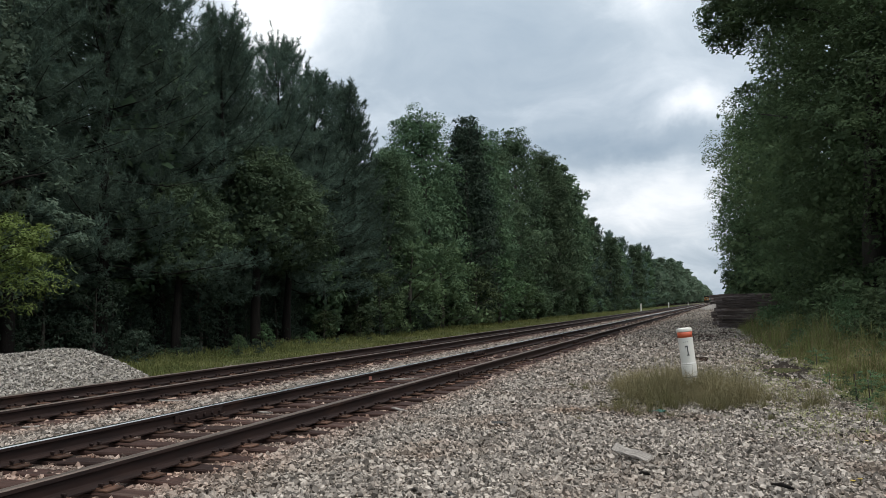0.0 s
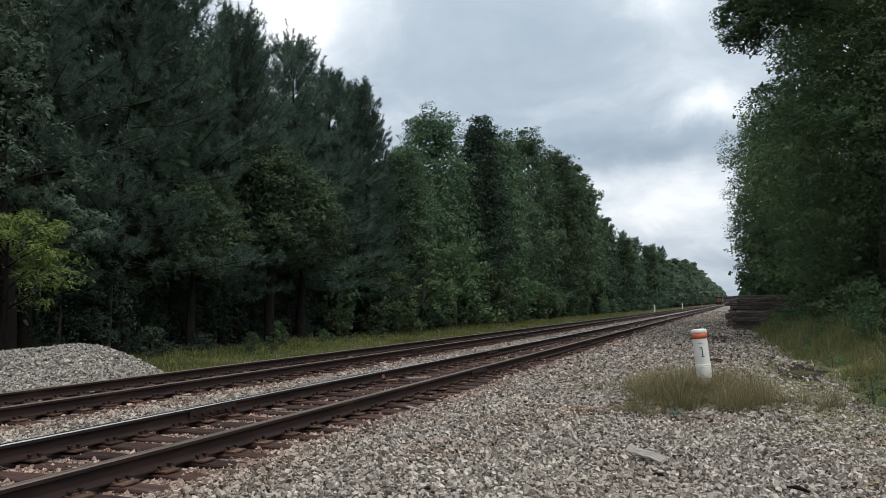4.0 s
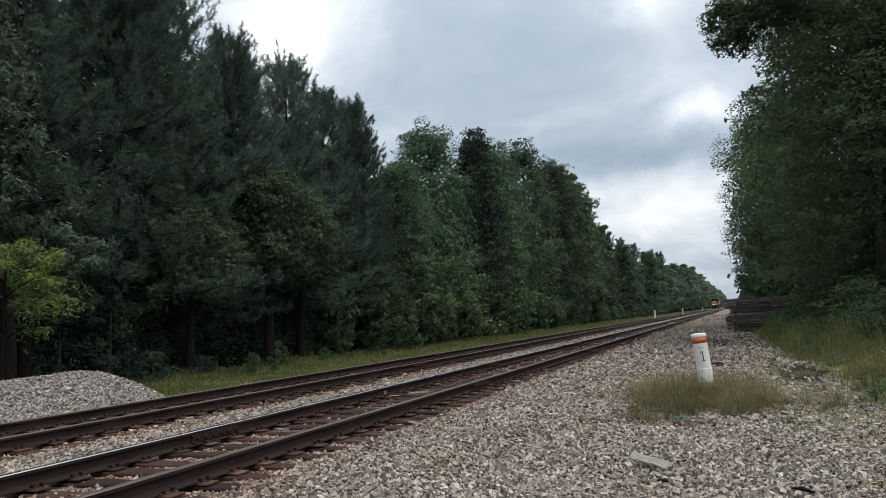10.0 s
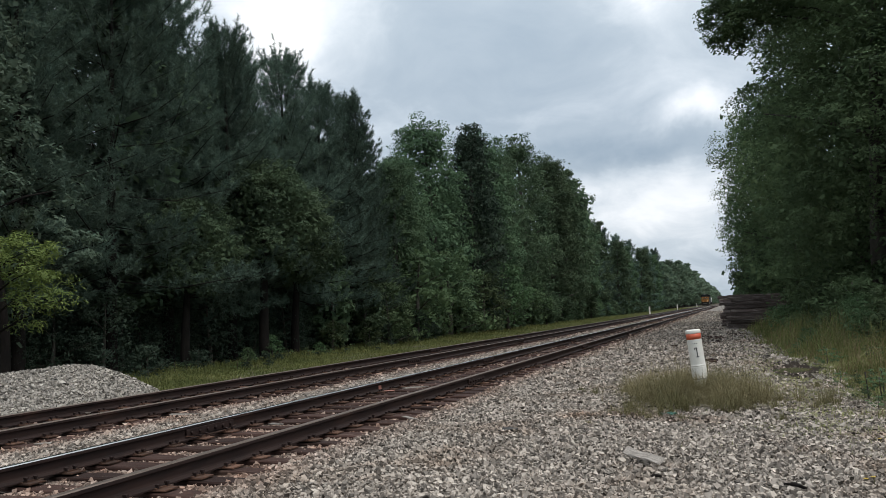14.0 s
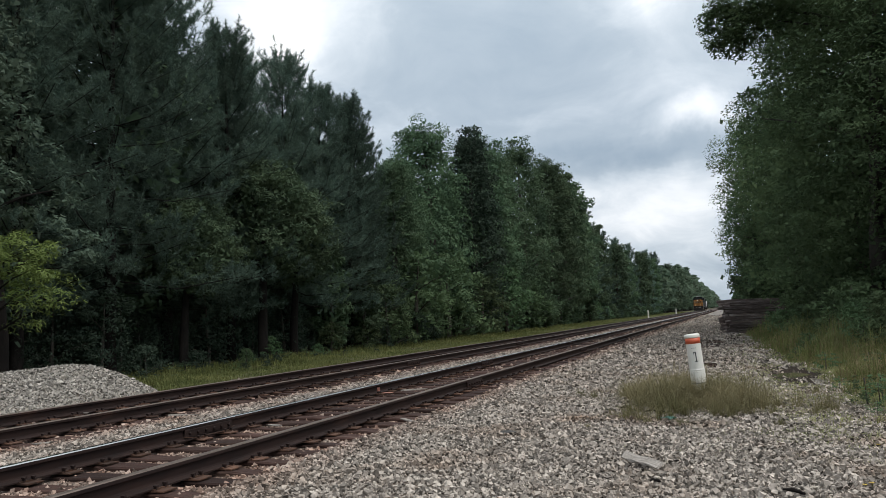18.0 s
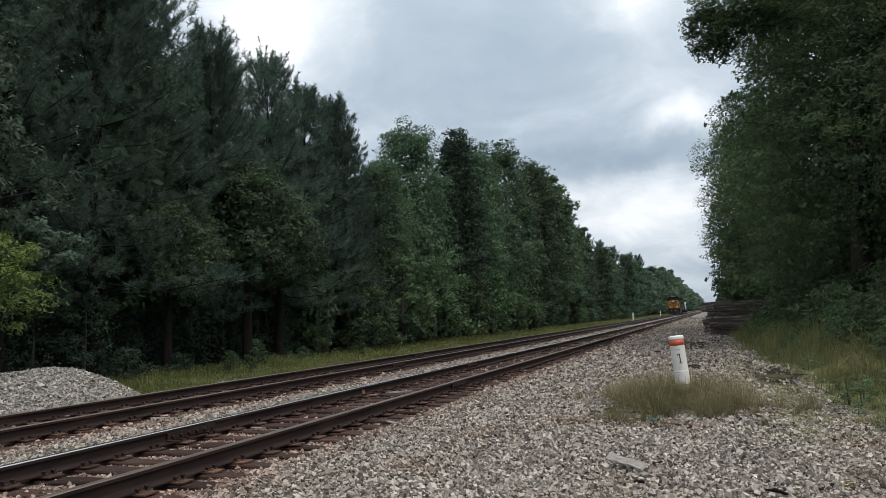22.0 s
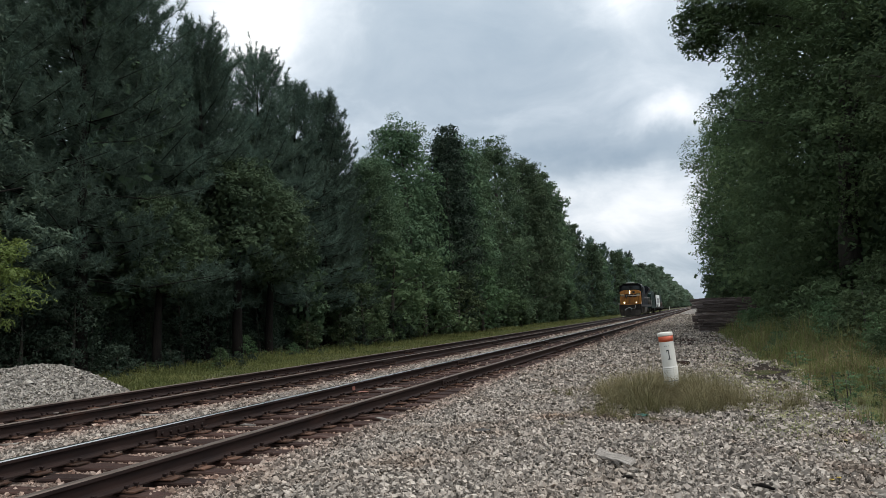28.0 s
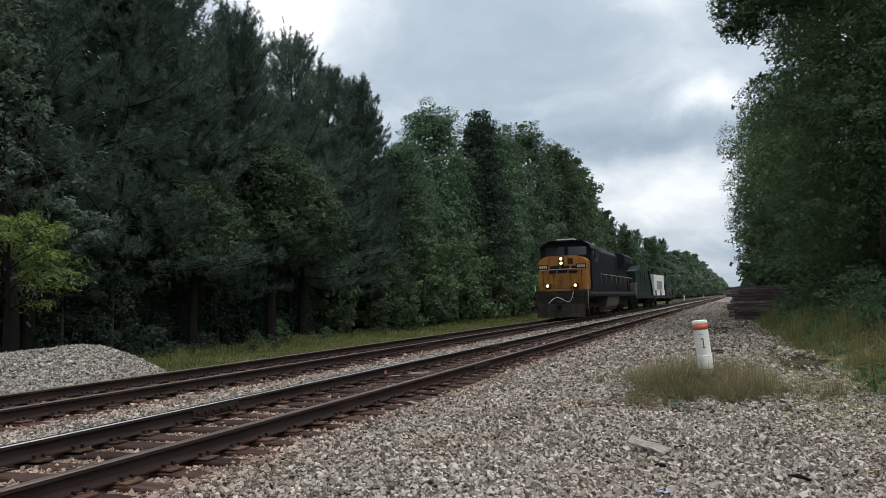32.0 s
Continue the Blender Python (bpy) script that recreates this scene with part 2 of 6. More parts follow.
M_GROUND = ground_material()
M_STONE = surface("crushed_limestone", (0.240, 0.208, 0.178), (0.350, 0.306, 0.264), 18, 0.92, island=0.76, bump=0.4, depth=0.006, c3=(0.21, 0.152, 0.113), scale3=0.9, cut3=(0.50, 0.78), spec=0.2)
M_PALE = surface("fresh_limestone", (0.258, 0.236, 0.208), (0.368, 0.338, 0.302), 18, 0.92, island=0.75, bump=0.4, depth=0.006, spec=0.2)
def rail_stain(m, lines, reach, tint):
    """Rust dust that has settled on the stones along each rail, in patches."""
    t = Tree(m.node_tree)
    p = m.node_tree.nodes["Principled BSDF"]
    col = p.inputs["Base Color"].links[0].from_socket
    co = t.node("ShaderNodeTexCoord").outputs["Object"]
    sep = t.node("ShaderNodeSeparateXYZ")
    t.link(co, sep.inputs[0])
    near = None
    for x in lines:
        d = t.math("SUBTRACT", 1.0, t.math("DIVIDE", t.math("ABSOLUTE", t.math("SUBTRACT", sep.outputs[0], x)), reach), True)
        near = d if near is None else t.math("MAXIMUM", near, d)
    patch = t.ramp(t.noise(co, 2.3, 5.0, 0.65), (0.30, 0.25), (0.62, 1.0))
    t.link(t.mix(t.math("MULTIPLY", t.math("MULTIPLY", near, 1.5, True), t.math("MULTIPLY", patch, 0.9)), col, t.mix(1.0, col, tint, "MULTIPLY")), p.inputs["Base Color"])


RAIL_LINES = (-5.466 - 0.75, -5.466 + 0.75, -9.36 - 0.75, -9.36 + 0.75)
rail_stain(M_STONE, RAIL_LINES, 1.15, (0.92, 0.66, 0.58))
rail_stain(M_GROUND, RAIL_LINES, 1.15, (0.85, 0.58, 0.50))
M_DARKSTONE = surface("dark_slag", (0.035, 0.033, 0.032), (0.07, 0.065, 0.06), 18, 0.8)
M_TIE = surface("creosoted_oak", (0.025, 0.013, 0.010), (0.062, 0.034, 0.027), 5, 0.85, c3=(0.13, 0.088, 0.068), scale3=1.2, cut3=(0.58, 0.85), stretch=(0.6, 9, 9), vary=0.45, bump=0.6, depth=0.012, spec=0.2)
M_OLDTIE = surface("weathered_oak", (0.060, 0.046, 0.043), (0.17, 0.132, 0.122), 4, 0.9, c3=(0.34, 0.30, 0.285), scale3=1.6, cut3=(0.52, 0.68), stretch=(0.6, 8, 8), vary=0.6, bump=0.7, depth=0.015, spec=0.25)
M_RUST = surface("rusted_rail_steel", (0.014, 0.0078, 0.0070), (0.032, 0.0172, 0.0138), 9, 0.75, metal=0.1, c3=(0.10, 0.048, 0.031), scale3=2.2, cut3=(0.60, 0.85), stretch=(1, 0.25, 1), bump=0.25, depth=0.003, spec=0.3)
M_ORANGE_RUST = surface("fresh_rust", (0.05, 0.030, 0.022), (0.12, 0.064, 0.043), 14, 0.95, vary=0.5, bump=0.4, depth=0.004, spec=0.2)
M_HEAD = surface("polished_railhead", (0.50, 0.49, 0.475), (0.66, 0.65, 0.635), 3, 0.27, metal=1.0, stretch=(8, 0.15, 1), bump=0.05, depth=0.001)
M_HEAD_DULL = surface("dull_railhead", (0.13, 0.10, 0.082), (0.23, 0.18, 0.15), 3, 0.5, metal=0.7, stretch=(8, 0.15, 1), bump=0.1, depth=0.001)
# needles and broad leaves tinted bluer, veiling haze put into their colour
M_PINE = foliage("pine_needles", (0.060, 0.099, 0.078), (0.134, 0.188, 0.146), 0.012, 0.30, 0.75)
M_LEAF = foliage("broad_leaves", (0.052, 0.086, 0.052), (0.115, 0.164, 0.090), 0.02, 0.32, 0.75)
M_LEAF_OLIVE = foliage("olive_leaves", (0.064, 0.102, 0.054), (0.138, 0.192, 0.092), 0.015, 0.45, 0.75, 0.35)
M_LEAF_PALE = foliage("grey_green_leaves", (0.066, 0.102, 0.074), (0.144, 0.192, 0.138), 0.015, 0.4, 0.7, 0.3)
# paler than the near leaves, the haze of distance put into their colour
M_LEAF_HAZED = foliage("hazed_far_leaves", (0.075, 0.112, 0.078), (0.155, 0.205, 0.138), 0.015, 0.4, 0.8, 0.4)
# one dark tree's own leaf, and shade put into the understorey's colour
M_LEAF_DARK_SHADE = foliage("dark_and_shade_leaves", (0.028, 0.046, 0.034), (0.062, 0.088, 0.060), 0.012, 0.25, 0.75, 0.2)
M_LEAF_LIME = foliage("yellow_green_leaves", (0.086, 0.126, 0.034), (0.212, 0.265, 0.082), 0.01, 0.35, 0.5, 0.1)
M_SHRUB = foliage("shrub_leaves", (0.056, 0.094, 0.048), (0.130, 0.184, 0.090), 0.025, 0.34, 0.75)
M_GRASS = foliage("grass_blades", (0.165, 0.168, 0.072), (0.45, 0.405, 0.225), 0.015, 0.4, 0.8)
M_GREEN_GRASS = foliage("green_grass_blades", (0.072, 0.088, 0.030), (0.205, 0.195, 0.078), 0.03, 0.35, 0.8)
M_STRAW = foliage("straw", (0.17, 0.135, 0.07), (0.36, 0.30, 0.17), 0.01, 0.4, 0.8)
M_VERGE = foliage("thin_olive_blades", (0.12, 0.130, 0.052), (0.33, 0.31, 0.150), 0.02, 0.4, 0.8)
M_STRIP = foliage("strip_grass_blades", (0.085, 0.112, 0.038), (0.240, 0.250, 0.098), 0.02, 0.35, 0.8)
# dark bark, taken near black for the shade inside the wood
M_BARK = surface("dark_shaded_bark", (0.008, 0.007, 0.0065), (0.020, 0.017, 0.015), 7, 0.95, stretch=(1, 1, 0.3), bump=0.8, depth=0.03, vary=0.2, spec=0.1)
M_GREYBARK = surface("grey_bark", (0.04, 0.036, 0.031), (0.095, 0.086, 0.074), 6, 0.95, stretch=(1, 1, 0.3), bump=0.6, depth=0.02, vary=0.2, spec=0.15)
M_WHITE = surface("white_paint", (0.64, 0.61, 0.55), (0.74, 0.715, 0.66), 5, 0.5, c3=(0.48, 0.45, 0.37), scale3=2.5, cut3=(0.52, 0.85), bump=0.05, depth=0.002)
M_RED = surface("orange_red_band", (0.52, 0.085, 0.035), (0.62, 0.13, 0.06), 8, 0.5, bump=0.05, depth=0.002)
M_BLACK = surface("black_lettering", (0.02, 0.02, 0.02), (0.04, 0.04, 0.04), 8, 0.6, bump=0)
M_GREYWOOD = surface("silvered_board", (0.15, 0.128, 0.108), (0.40, 0.36, 0.32), 7, 0.9, stretch=(0.5, 14, 14), bump=0.8, depth=0.008)
M_YELLOW = surface("locomotive_yellow", (0.29, 0.118, 0.020), (0.38, 0.165, 0.030), 3, 0.6, c3=(0.10, 0.052, 0.024), scale3=1.3, cut3=(0.42, 0.75), stretch=(1.6, 1, 0.5), bump=0.05, depth=0.004, spec=0.3)
M_BLUE = surface("dark_blue_paint", (0.005, 0.0065, 0.010), (0.010, 0.012, 0.017), 3, 0.6, c3=(0.020, 0.018, 0.016), scale3=1.2, cut3=(0.55, 0.85), bump=0.05, depth=0.004, spec=0.15)
M_GRIME = surface("grimy_steel", (0.012, 0.011, 0.010), (0.026, 0.023, 0.020), 5, 0.8, c3=(0.040, 0.032, 0.026), scale3=1.5, bump=0.2, depth=0.006, spec=0.15)
M_TANK = surface("dusty_grey_tank", (0.07, 0.064, 0.055), (0.11, 0.10, 0.086), 3, 0.8, bump=0.1, depth=0.004)
M_RAILING = surface("worn_white_railing", (0.26, 0.25, 0.23), (0.42, 0.40, 0.37), 8, 0.6, bump=0)
M_GREEN = surface("dark_green_paint", (0.002, 0.012, 0.009), (0.004, 0.020, 0.015), 3, 0.65, c3=(0.008, 0.018, 0.014), scale3=1.3, bump=0.1, depth=0.004, spec=0.2)
M_CREAM = surface("cream_marks", (0.50, 0.40, 0.20), (0.62, 0.52, 0.30), 8, 0.6, bump=0)
M_GREYPANEL = surface("grey_panel", (0.20, 0.21, 0.21), (0.30, 0.31, 0.31), 4, 0.5, bump=0.05, depth=0.003)
M_BROWNRED = surface("oxide_red_paint", (0.10, 0.03, 0.022), (0.16, 0.05, 0.035), 4, 0.7, bump=0.1, depth=0.004)
M_GLASS = surface("cab_glass", (0.02, 0.025, 0.03), (0.03, 0.035, 0.04), 2, 0.12, bump=0, spec=0.8)
M_LAMP = surface("lit_headlight", (0.9, 0.85, 0.7), (0.9, 0.85, 0.7), 2, 0.3, bump=0, emit=(1.0, 0.72, 0.45), power=220.0)
M_REFLECTOR = surface("warm_lamp_reflector", (0.8, 0.7, 0.5), (0.8, 0.7, 0.5), 2, 0.3, bump=0, emit=(1.0, 0.52, 0.22), power=1.4)
M_HOSE = surface("pale_air_hose", (0.5, 0.5, 0.48), (0.62, 0.62, 0.6), 8, 0.6, bump=0)
M_BOX_WHITE = surface("white_car_paint", (0.76, 0.77, 0.76), (0.84, 0.84, 0.83), 3, 0.5, c3=(0.6, 0.59, 0.56), scale3=1.2, cut3=(0.55, 0.9), bump=0.05, depth=0.003)
M_WATER = surface("puddle_water", (0.085, 0.078, 0.042), (0.115, 0.105, 0.058), 1.5, 0.16, bump=0.02, depth=0.002, spec=0.4)
M_MUD = surface("wet_mud", (0.015, 0.011, 0.0085), (0.040, 0.030, 0.022), 14, 0.9, bump=0.8, depth=0.03, spec=0.1)
M_PLASTIC_GREEN = surface("green_plastic", (0.03, 0.09, 0.07), (0.05, 0.15, 0.115), 6, 0.6, bump=0)
M_PLASTIC_BLUE = surface("blue_white_wrapper", (0.06, 0.07, 0.30), (0.42, 0.43, 0.52), 30, 0.35, bump=0)
M_FLOWER = surface("yellow_petals", (0.42, 0.28, 0.05), (0.55, 0.40, 0.08), 10, 0.6, bump=0)


# ---- mesh helpers ----
def np_mesh(name, verts, faces, material, smooth=False):
    """A mesh from arrays: faces all with the same number of corners."""
    verts, faces = np.asarray(verts, np.float32), np.asarray(faces, np.int32)
    me = bpy.data.meshes.new(name)
    n, k = faces.shape
    me.vertices.add(len(verts))
    me.vertices.foreach_set("co", verts.ravel())
    me.loops.add(n * k)
    me.loops.foreach_set("vertex_index", faces.ravel())
    me.polygons.add(n)
    me.polygons.foreach_set("loop_start", np.arange(0, n * k, k, dtype=np.int32))
    me.polygons.foreach_set("use_smooth", np.full(n, smooth))
    me.update(calc_edges=True)
    me.materials.append(material)
    return me


def to_mesh(name, bm, material, smooth=False):
    me = bpy.data.meshes.new(name)
    bm.to_mesh(me)
    bm.free()
    for mt in material if isinstance(material, (list, tuple)) else [material]:
        me.materials.append(mt)
    if smooth:
        me.polygons.foreach_set("use_smooth", [True] * len(me.polygons))
    return me


def part(name, shape, material, parent, label="", at=None):
    """ONE mesh object under a thing or a part; shape is a bmesh or a mesh."""
    me = shape if isinstance(shape, bpy.types.Mesh) else to_mesh(name, shape, material)
    ob = new(name, me)
    ob.parent = parent
    if at is not None:
        ob.matrix_basis = at
    if label:
        ob["label"] = label
    return ob


def thing(name, label, category, group="", kind="", at=None, data=None):
    ob = new(name, data)
    if at is not None:
        ob.matrix_basis = at
    return tagged(ob, label, category, group, kind)


def box(x0, y0, z0, x1, y1, z1, bevel=0.0, bm=None, m=None):
    """A box, with its edges rounded off."""
    bm = bm or bmesh.new()
    mt = Matrix.Translation(((x0 + x1) / 2, (y0 + y1) / 2, (z0 + z1) / 2)) @ Matrix.Diagonal((x1 - x0, y1 - y0, z1 - z0, 1))
    vs = bmesh.ops.create_cube(bm, size=1, matrix=mt)["verts"]
    if bevel:
        es = list({e for v in vs for e in v.link_edges})
        vs = bmesh.ops.bevel(bm, geom=es, offset=bevel, segments=2, affect="EDGES", profile=0.6)["verts"]
    if m is not None:
        bmesh.ops.transform(bm, matrix=m, verts=vs)
    return bm


def tube(points, radii, sides=7, bm=None, caps=True):
    """A tapered tube along points."""
    bm = bm or bmesh.new()
    rings = []
    pts = [Vector(p) for p in points]
    for i, p in enumerate(pts):
        d = (pts[min(i + 1, len(pts) - 1)] - pts[max(i - 1, 0)]).normalized()
        a = d.orthogonal().normalized()
        b = d.cross(a)
        if rings:
            prev = rings[-1][0].co - pts[i - 1]
            a = (prev - d * prev.dot(d)).normalized()
            b = d.cross(a)
        rings.append([bm.verts.new(p + (a * math.cos(2 * math.pi * k / sides) + b * math.sin(2 * math.pi * k / sides)) * radii[i]) for k in range(sides)])
    for r, s in zip(rings, rings[1:]):
        for k in range(sides):
            bm.faces.new((r[k], r[(k + 1) % sides], s[(k + 1) % sides], s[k])).smooth = True
    if caps:
        bm.faces.new(rings[0][::-1])
        bm.faces.new(rings[-1])
    return bm


def sweep(profile, y0, y1, bm=None):
    """A closed profile of (x, z) drawn along y."""
    bm = bm or bmesh.new()
    a = [bm.verts.new((x, y0, z)) for x, z in profile]
    b = [bm.verts.new((x, y1, z)) for x, z in profile]
    n = len(profile)
    for i in range(n):
        bm.faces.new((a[i], a[(i + 1) % n], b[(i + 1) % n], b[i]))
    bm.faces.new(a[::-1])
    bm.faces.new(b)
    bmesh.ops.recalc_face_normals(bm, faces=bm.faces)
    return bm


def side_sweep(profile, x0, x1, bm=None):
    """A closed profile of (y, z) drawn along x."""
    bm = sweep([(y, z) for y, z in profile], x0, x1, bm)
    for v in bm.verts:
        v.co = Vector((v.co.y, v.co.x, v.co.z))
    bmesh.ops.recalc_face_normals(bm, faces=bm.faces)
    return bm


def disc(axis_from, axis_to, r, sides=16, bm=None):
    return tube([axis_from, axis_to], [r, r], sides, bm)


def ground_z(x, y):
    """The lie of the land, for numbers or arrays."""
    x, y = np.asarray(x, float), np.asarray(y, float)
    z = 0.022 * np.sin(0.9 * x + 0.35 * y) + 0.018 * np.sin(0.53 * y - 1.1 * x + 1.0) + 0.012 * np.sin(1.9 * y + 1.3 * x)
    z = np.where((x > -11.0) & (x < -3.4), z * 0.15, z)
    z = z - 0.03 - 0.045 * np.clip((x + 3.2) / 1.2, 0, 1) * (x > -3.3)
    for cx in (-5.466, -9.36):
        z = z - 0.034 * np.clip((1.42 - np.abs(x - cx)) / 0.22, 0, 1)
    z = z - 0.19 * np.clip((-11.1 - x) / 0.9, 0, 1)
    z = z + 0.10 * np.clip((x - 2.0) / 3.0, 0, 1) + 0.25 * np.clip((x - 5.0) / 5.0, 0, 1)
    z = z + 0.03 * np.exp(-((x + 0.5) ** 2 / 1.1 + (y - 12.4) ** 2 / 2.2))
    z = z - 0.07 * np.exp(-((x - 1.1) ** 2 / 0.35 + (y - 17.4) ** 2 / 2.4))
    return z


# ---- ground ----
NEAR_X, FAR_X, GAUGE = -5.466, -9.36, 1.507      # track centre lines, distance between railhead centres


def build_ground():
    xs = np.concatenate([[-2500, -900, -300, -120, -60, -40, -30], np.arange(-25, 11.01, 0.3), [13, 17, 25, 40, 80, 200, 600, 1500, 2500]])
    ys = np.concatenate([[-800, -200, -60, -20, -8], np.arange(-4, 50, 0.35), np.arange(50, 120, 3.0), [140, 180, 240, 320, 420, 560, 760, 1000, 1400, 2000, 3000, 4500]])
    gx, gy = np.meshgrid(xs, ys)
    gz = ground_z(gx, gy)
    v = np.stack([gx, gy, gz], -1).reshape(-1, 3)
    i = np.arange(len(ys) - 1)[:, None] * len(xs) + np.arange(len(xs) - 1)[None, :]
    f = np.stack([i, i + 1, i + 1 + len(xs), i + len(xs)], -1).reshape(-1, 4)
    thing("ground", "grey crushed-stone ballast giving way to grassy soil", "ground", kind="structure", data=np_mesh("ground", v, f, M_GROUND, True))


build_ground()


# ---- railway tracks ----
RAIL = [(-0.070, 0.0), (0.070, 0.0), (0.070, 0.012), (0.016, 0.030), (0.009, 0.045), (0.009, 0.118), (0.020, 0.128),
        (0.036, 0.132), (0.036, 0.160), (0.028, 0.170), (-0.028, 0.170), (-0.036, 0.160), (-0.036, 0.132), (-0.020, 0.128),
        (-0.009, 0.118), (-0.009, 0.045), (-0.016, 0.030), (-0.070, 0.012)]


def rail_mesh(head):
    bm = sweep(RAIL, -25, 2200)
    for f in bm.faces:
        if f.calc_center_median().z > 0.163 and abs(f.normal.y) < 0.5:
            f.material_index = 1
    return to_mesh("rail", bm, [M_RUST, head])


def tie_mesh(seed):
    """A worn oak tie: checked ends, rounded edges, a slightly twisted top."""
    rnd = random.Random(seed)
    bm = box(-1.30, -0.115, -0.17, 1.30, 0.115, 0.0)
    bmesh.ops.subdivide_edges(bm, edges=[e for e in bm.edges if abs((e.verts[0].co - e.verts[1].co).x) > 1], cuts=9)
    for v in bm.verts:
        e = abs(v.co.x) / 1.3
        v.co.x += rnd.uniform(-0.03, 0.03) * (e > 0.95)
        v.co.y += rnd.uniform(-0.014, 0.014)
        v.co.z += rnd.uniform(-0.012, 0.008) - 0.012 * (e > 0.9) * (v.co.z > -0.1)
    bmesh.ops.bevel(bm, geom=[e for e in bm.edges if e.calc_face_angle(0) > 1.0], offset=0.014, segments=1, affect="EDGES")
    return to_mesh("tie", bm, M_TIE)


def plate_mesh():
    bm = box(-0.19, -0.09, 0.0, 0.19, 0.09, 0.016, 0.004)
    box(-0.098, -0.09, 0.016, -0.076, 0.09, 0.028, bm=bm)
    box(0.076, -0.09, 0.016, 0.098, 0.09, 0.028, bm=bm)
    return to_mesh("tie_plate", bm, M_ORANGE_RUST)


def spike_mesh():
    bm = box(-0.010, -0.010, 0.0, 0.010, 0.010, 0.035)
    box(-0.022, -0.016, 0.032, 0.016, 0.016, 0.050, 0.004, bm)
    return to_mesh("spike", bm, M_RUST)


def joint_mesh():
    """A pair of joint bars with bolts, over the rail's web."""
    bm = bmesh.new()
    for s in (1, -1):
        box(s * 0.030 - 0.013, -0.46, 0.030, s * 0.030 + 0.013, 0.46, 0.126, 0.006, bm)
        for k in range(6):
            disc((s * 0.040, -0.38 + 0.152 * k, 0.078), (s * 0.075, -0.38 + 0.152 * k, 0.078), 0.022, 6, bm)
    return to_mesh("joint_bar", bm, M_RUST)


PLATE, SPIKE, JOINT = plate_mesh(), spike_mesh(), joint_mesh()
TIES = [tie_mesh(s) for s in range(6)]


def splinter_mesh(seed):
    rnd = random.Random(seed)
    l = rnd.uniform(0.12, 0.24)
    bm = box(-l, -0.022, 0, l, 0.022, 0.02)
    for v in bm.verts:
        v.co += Vector((rnd.uniform(-0.06, 0.06), rnd.uniform(-0.012, 0.012), rnd.uniform(-0.006, 0.006)))
    return to_mesh("splinter", bm, M_GREYWOOD)


SPLINTER = [splinter_mesh(s) for s in (1, 2, 3)]


M_MARK = surface("faded_pink_paint", (0.20, 0.075, 0.055), (0.33, 0.15, 0.115), 20, 0.8, bump=0.2, depth=0.002)


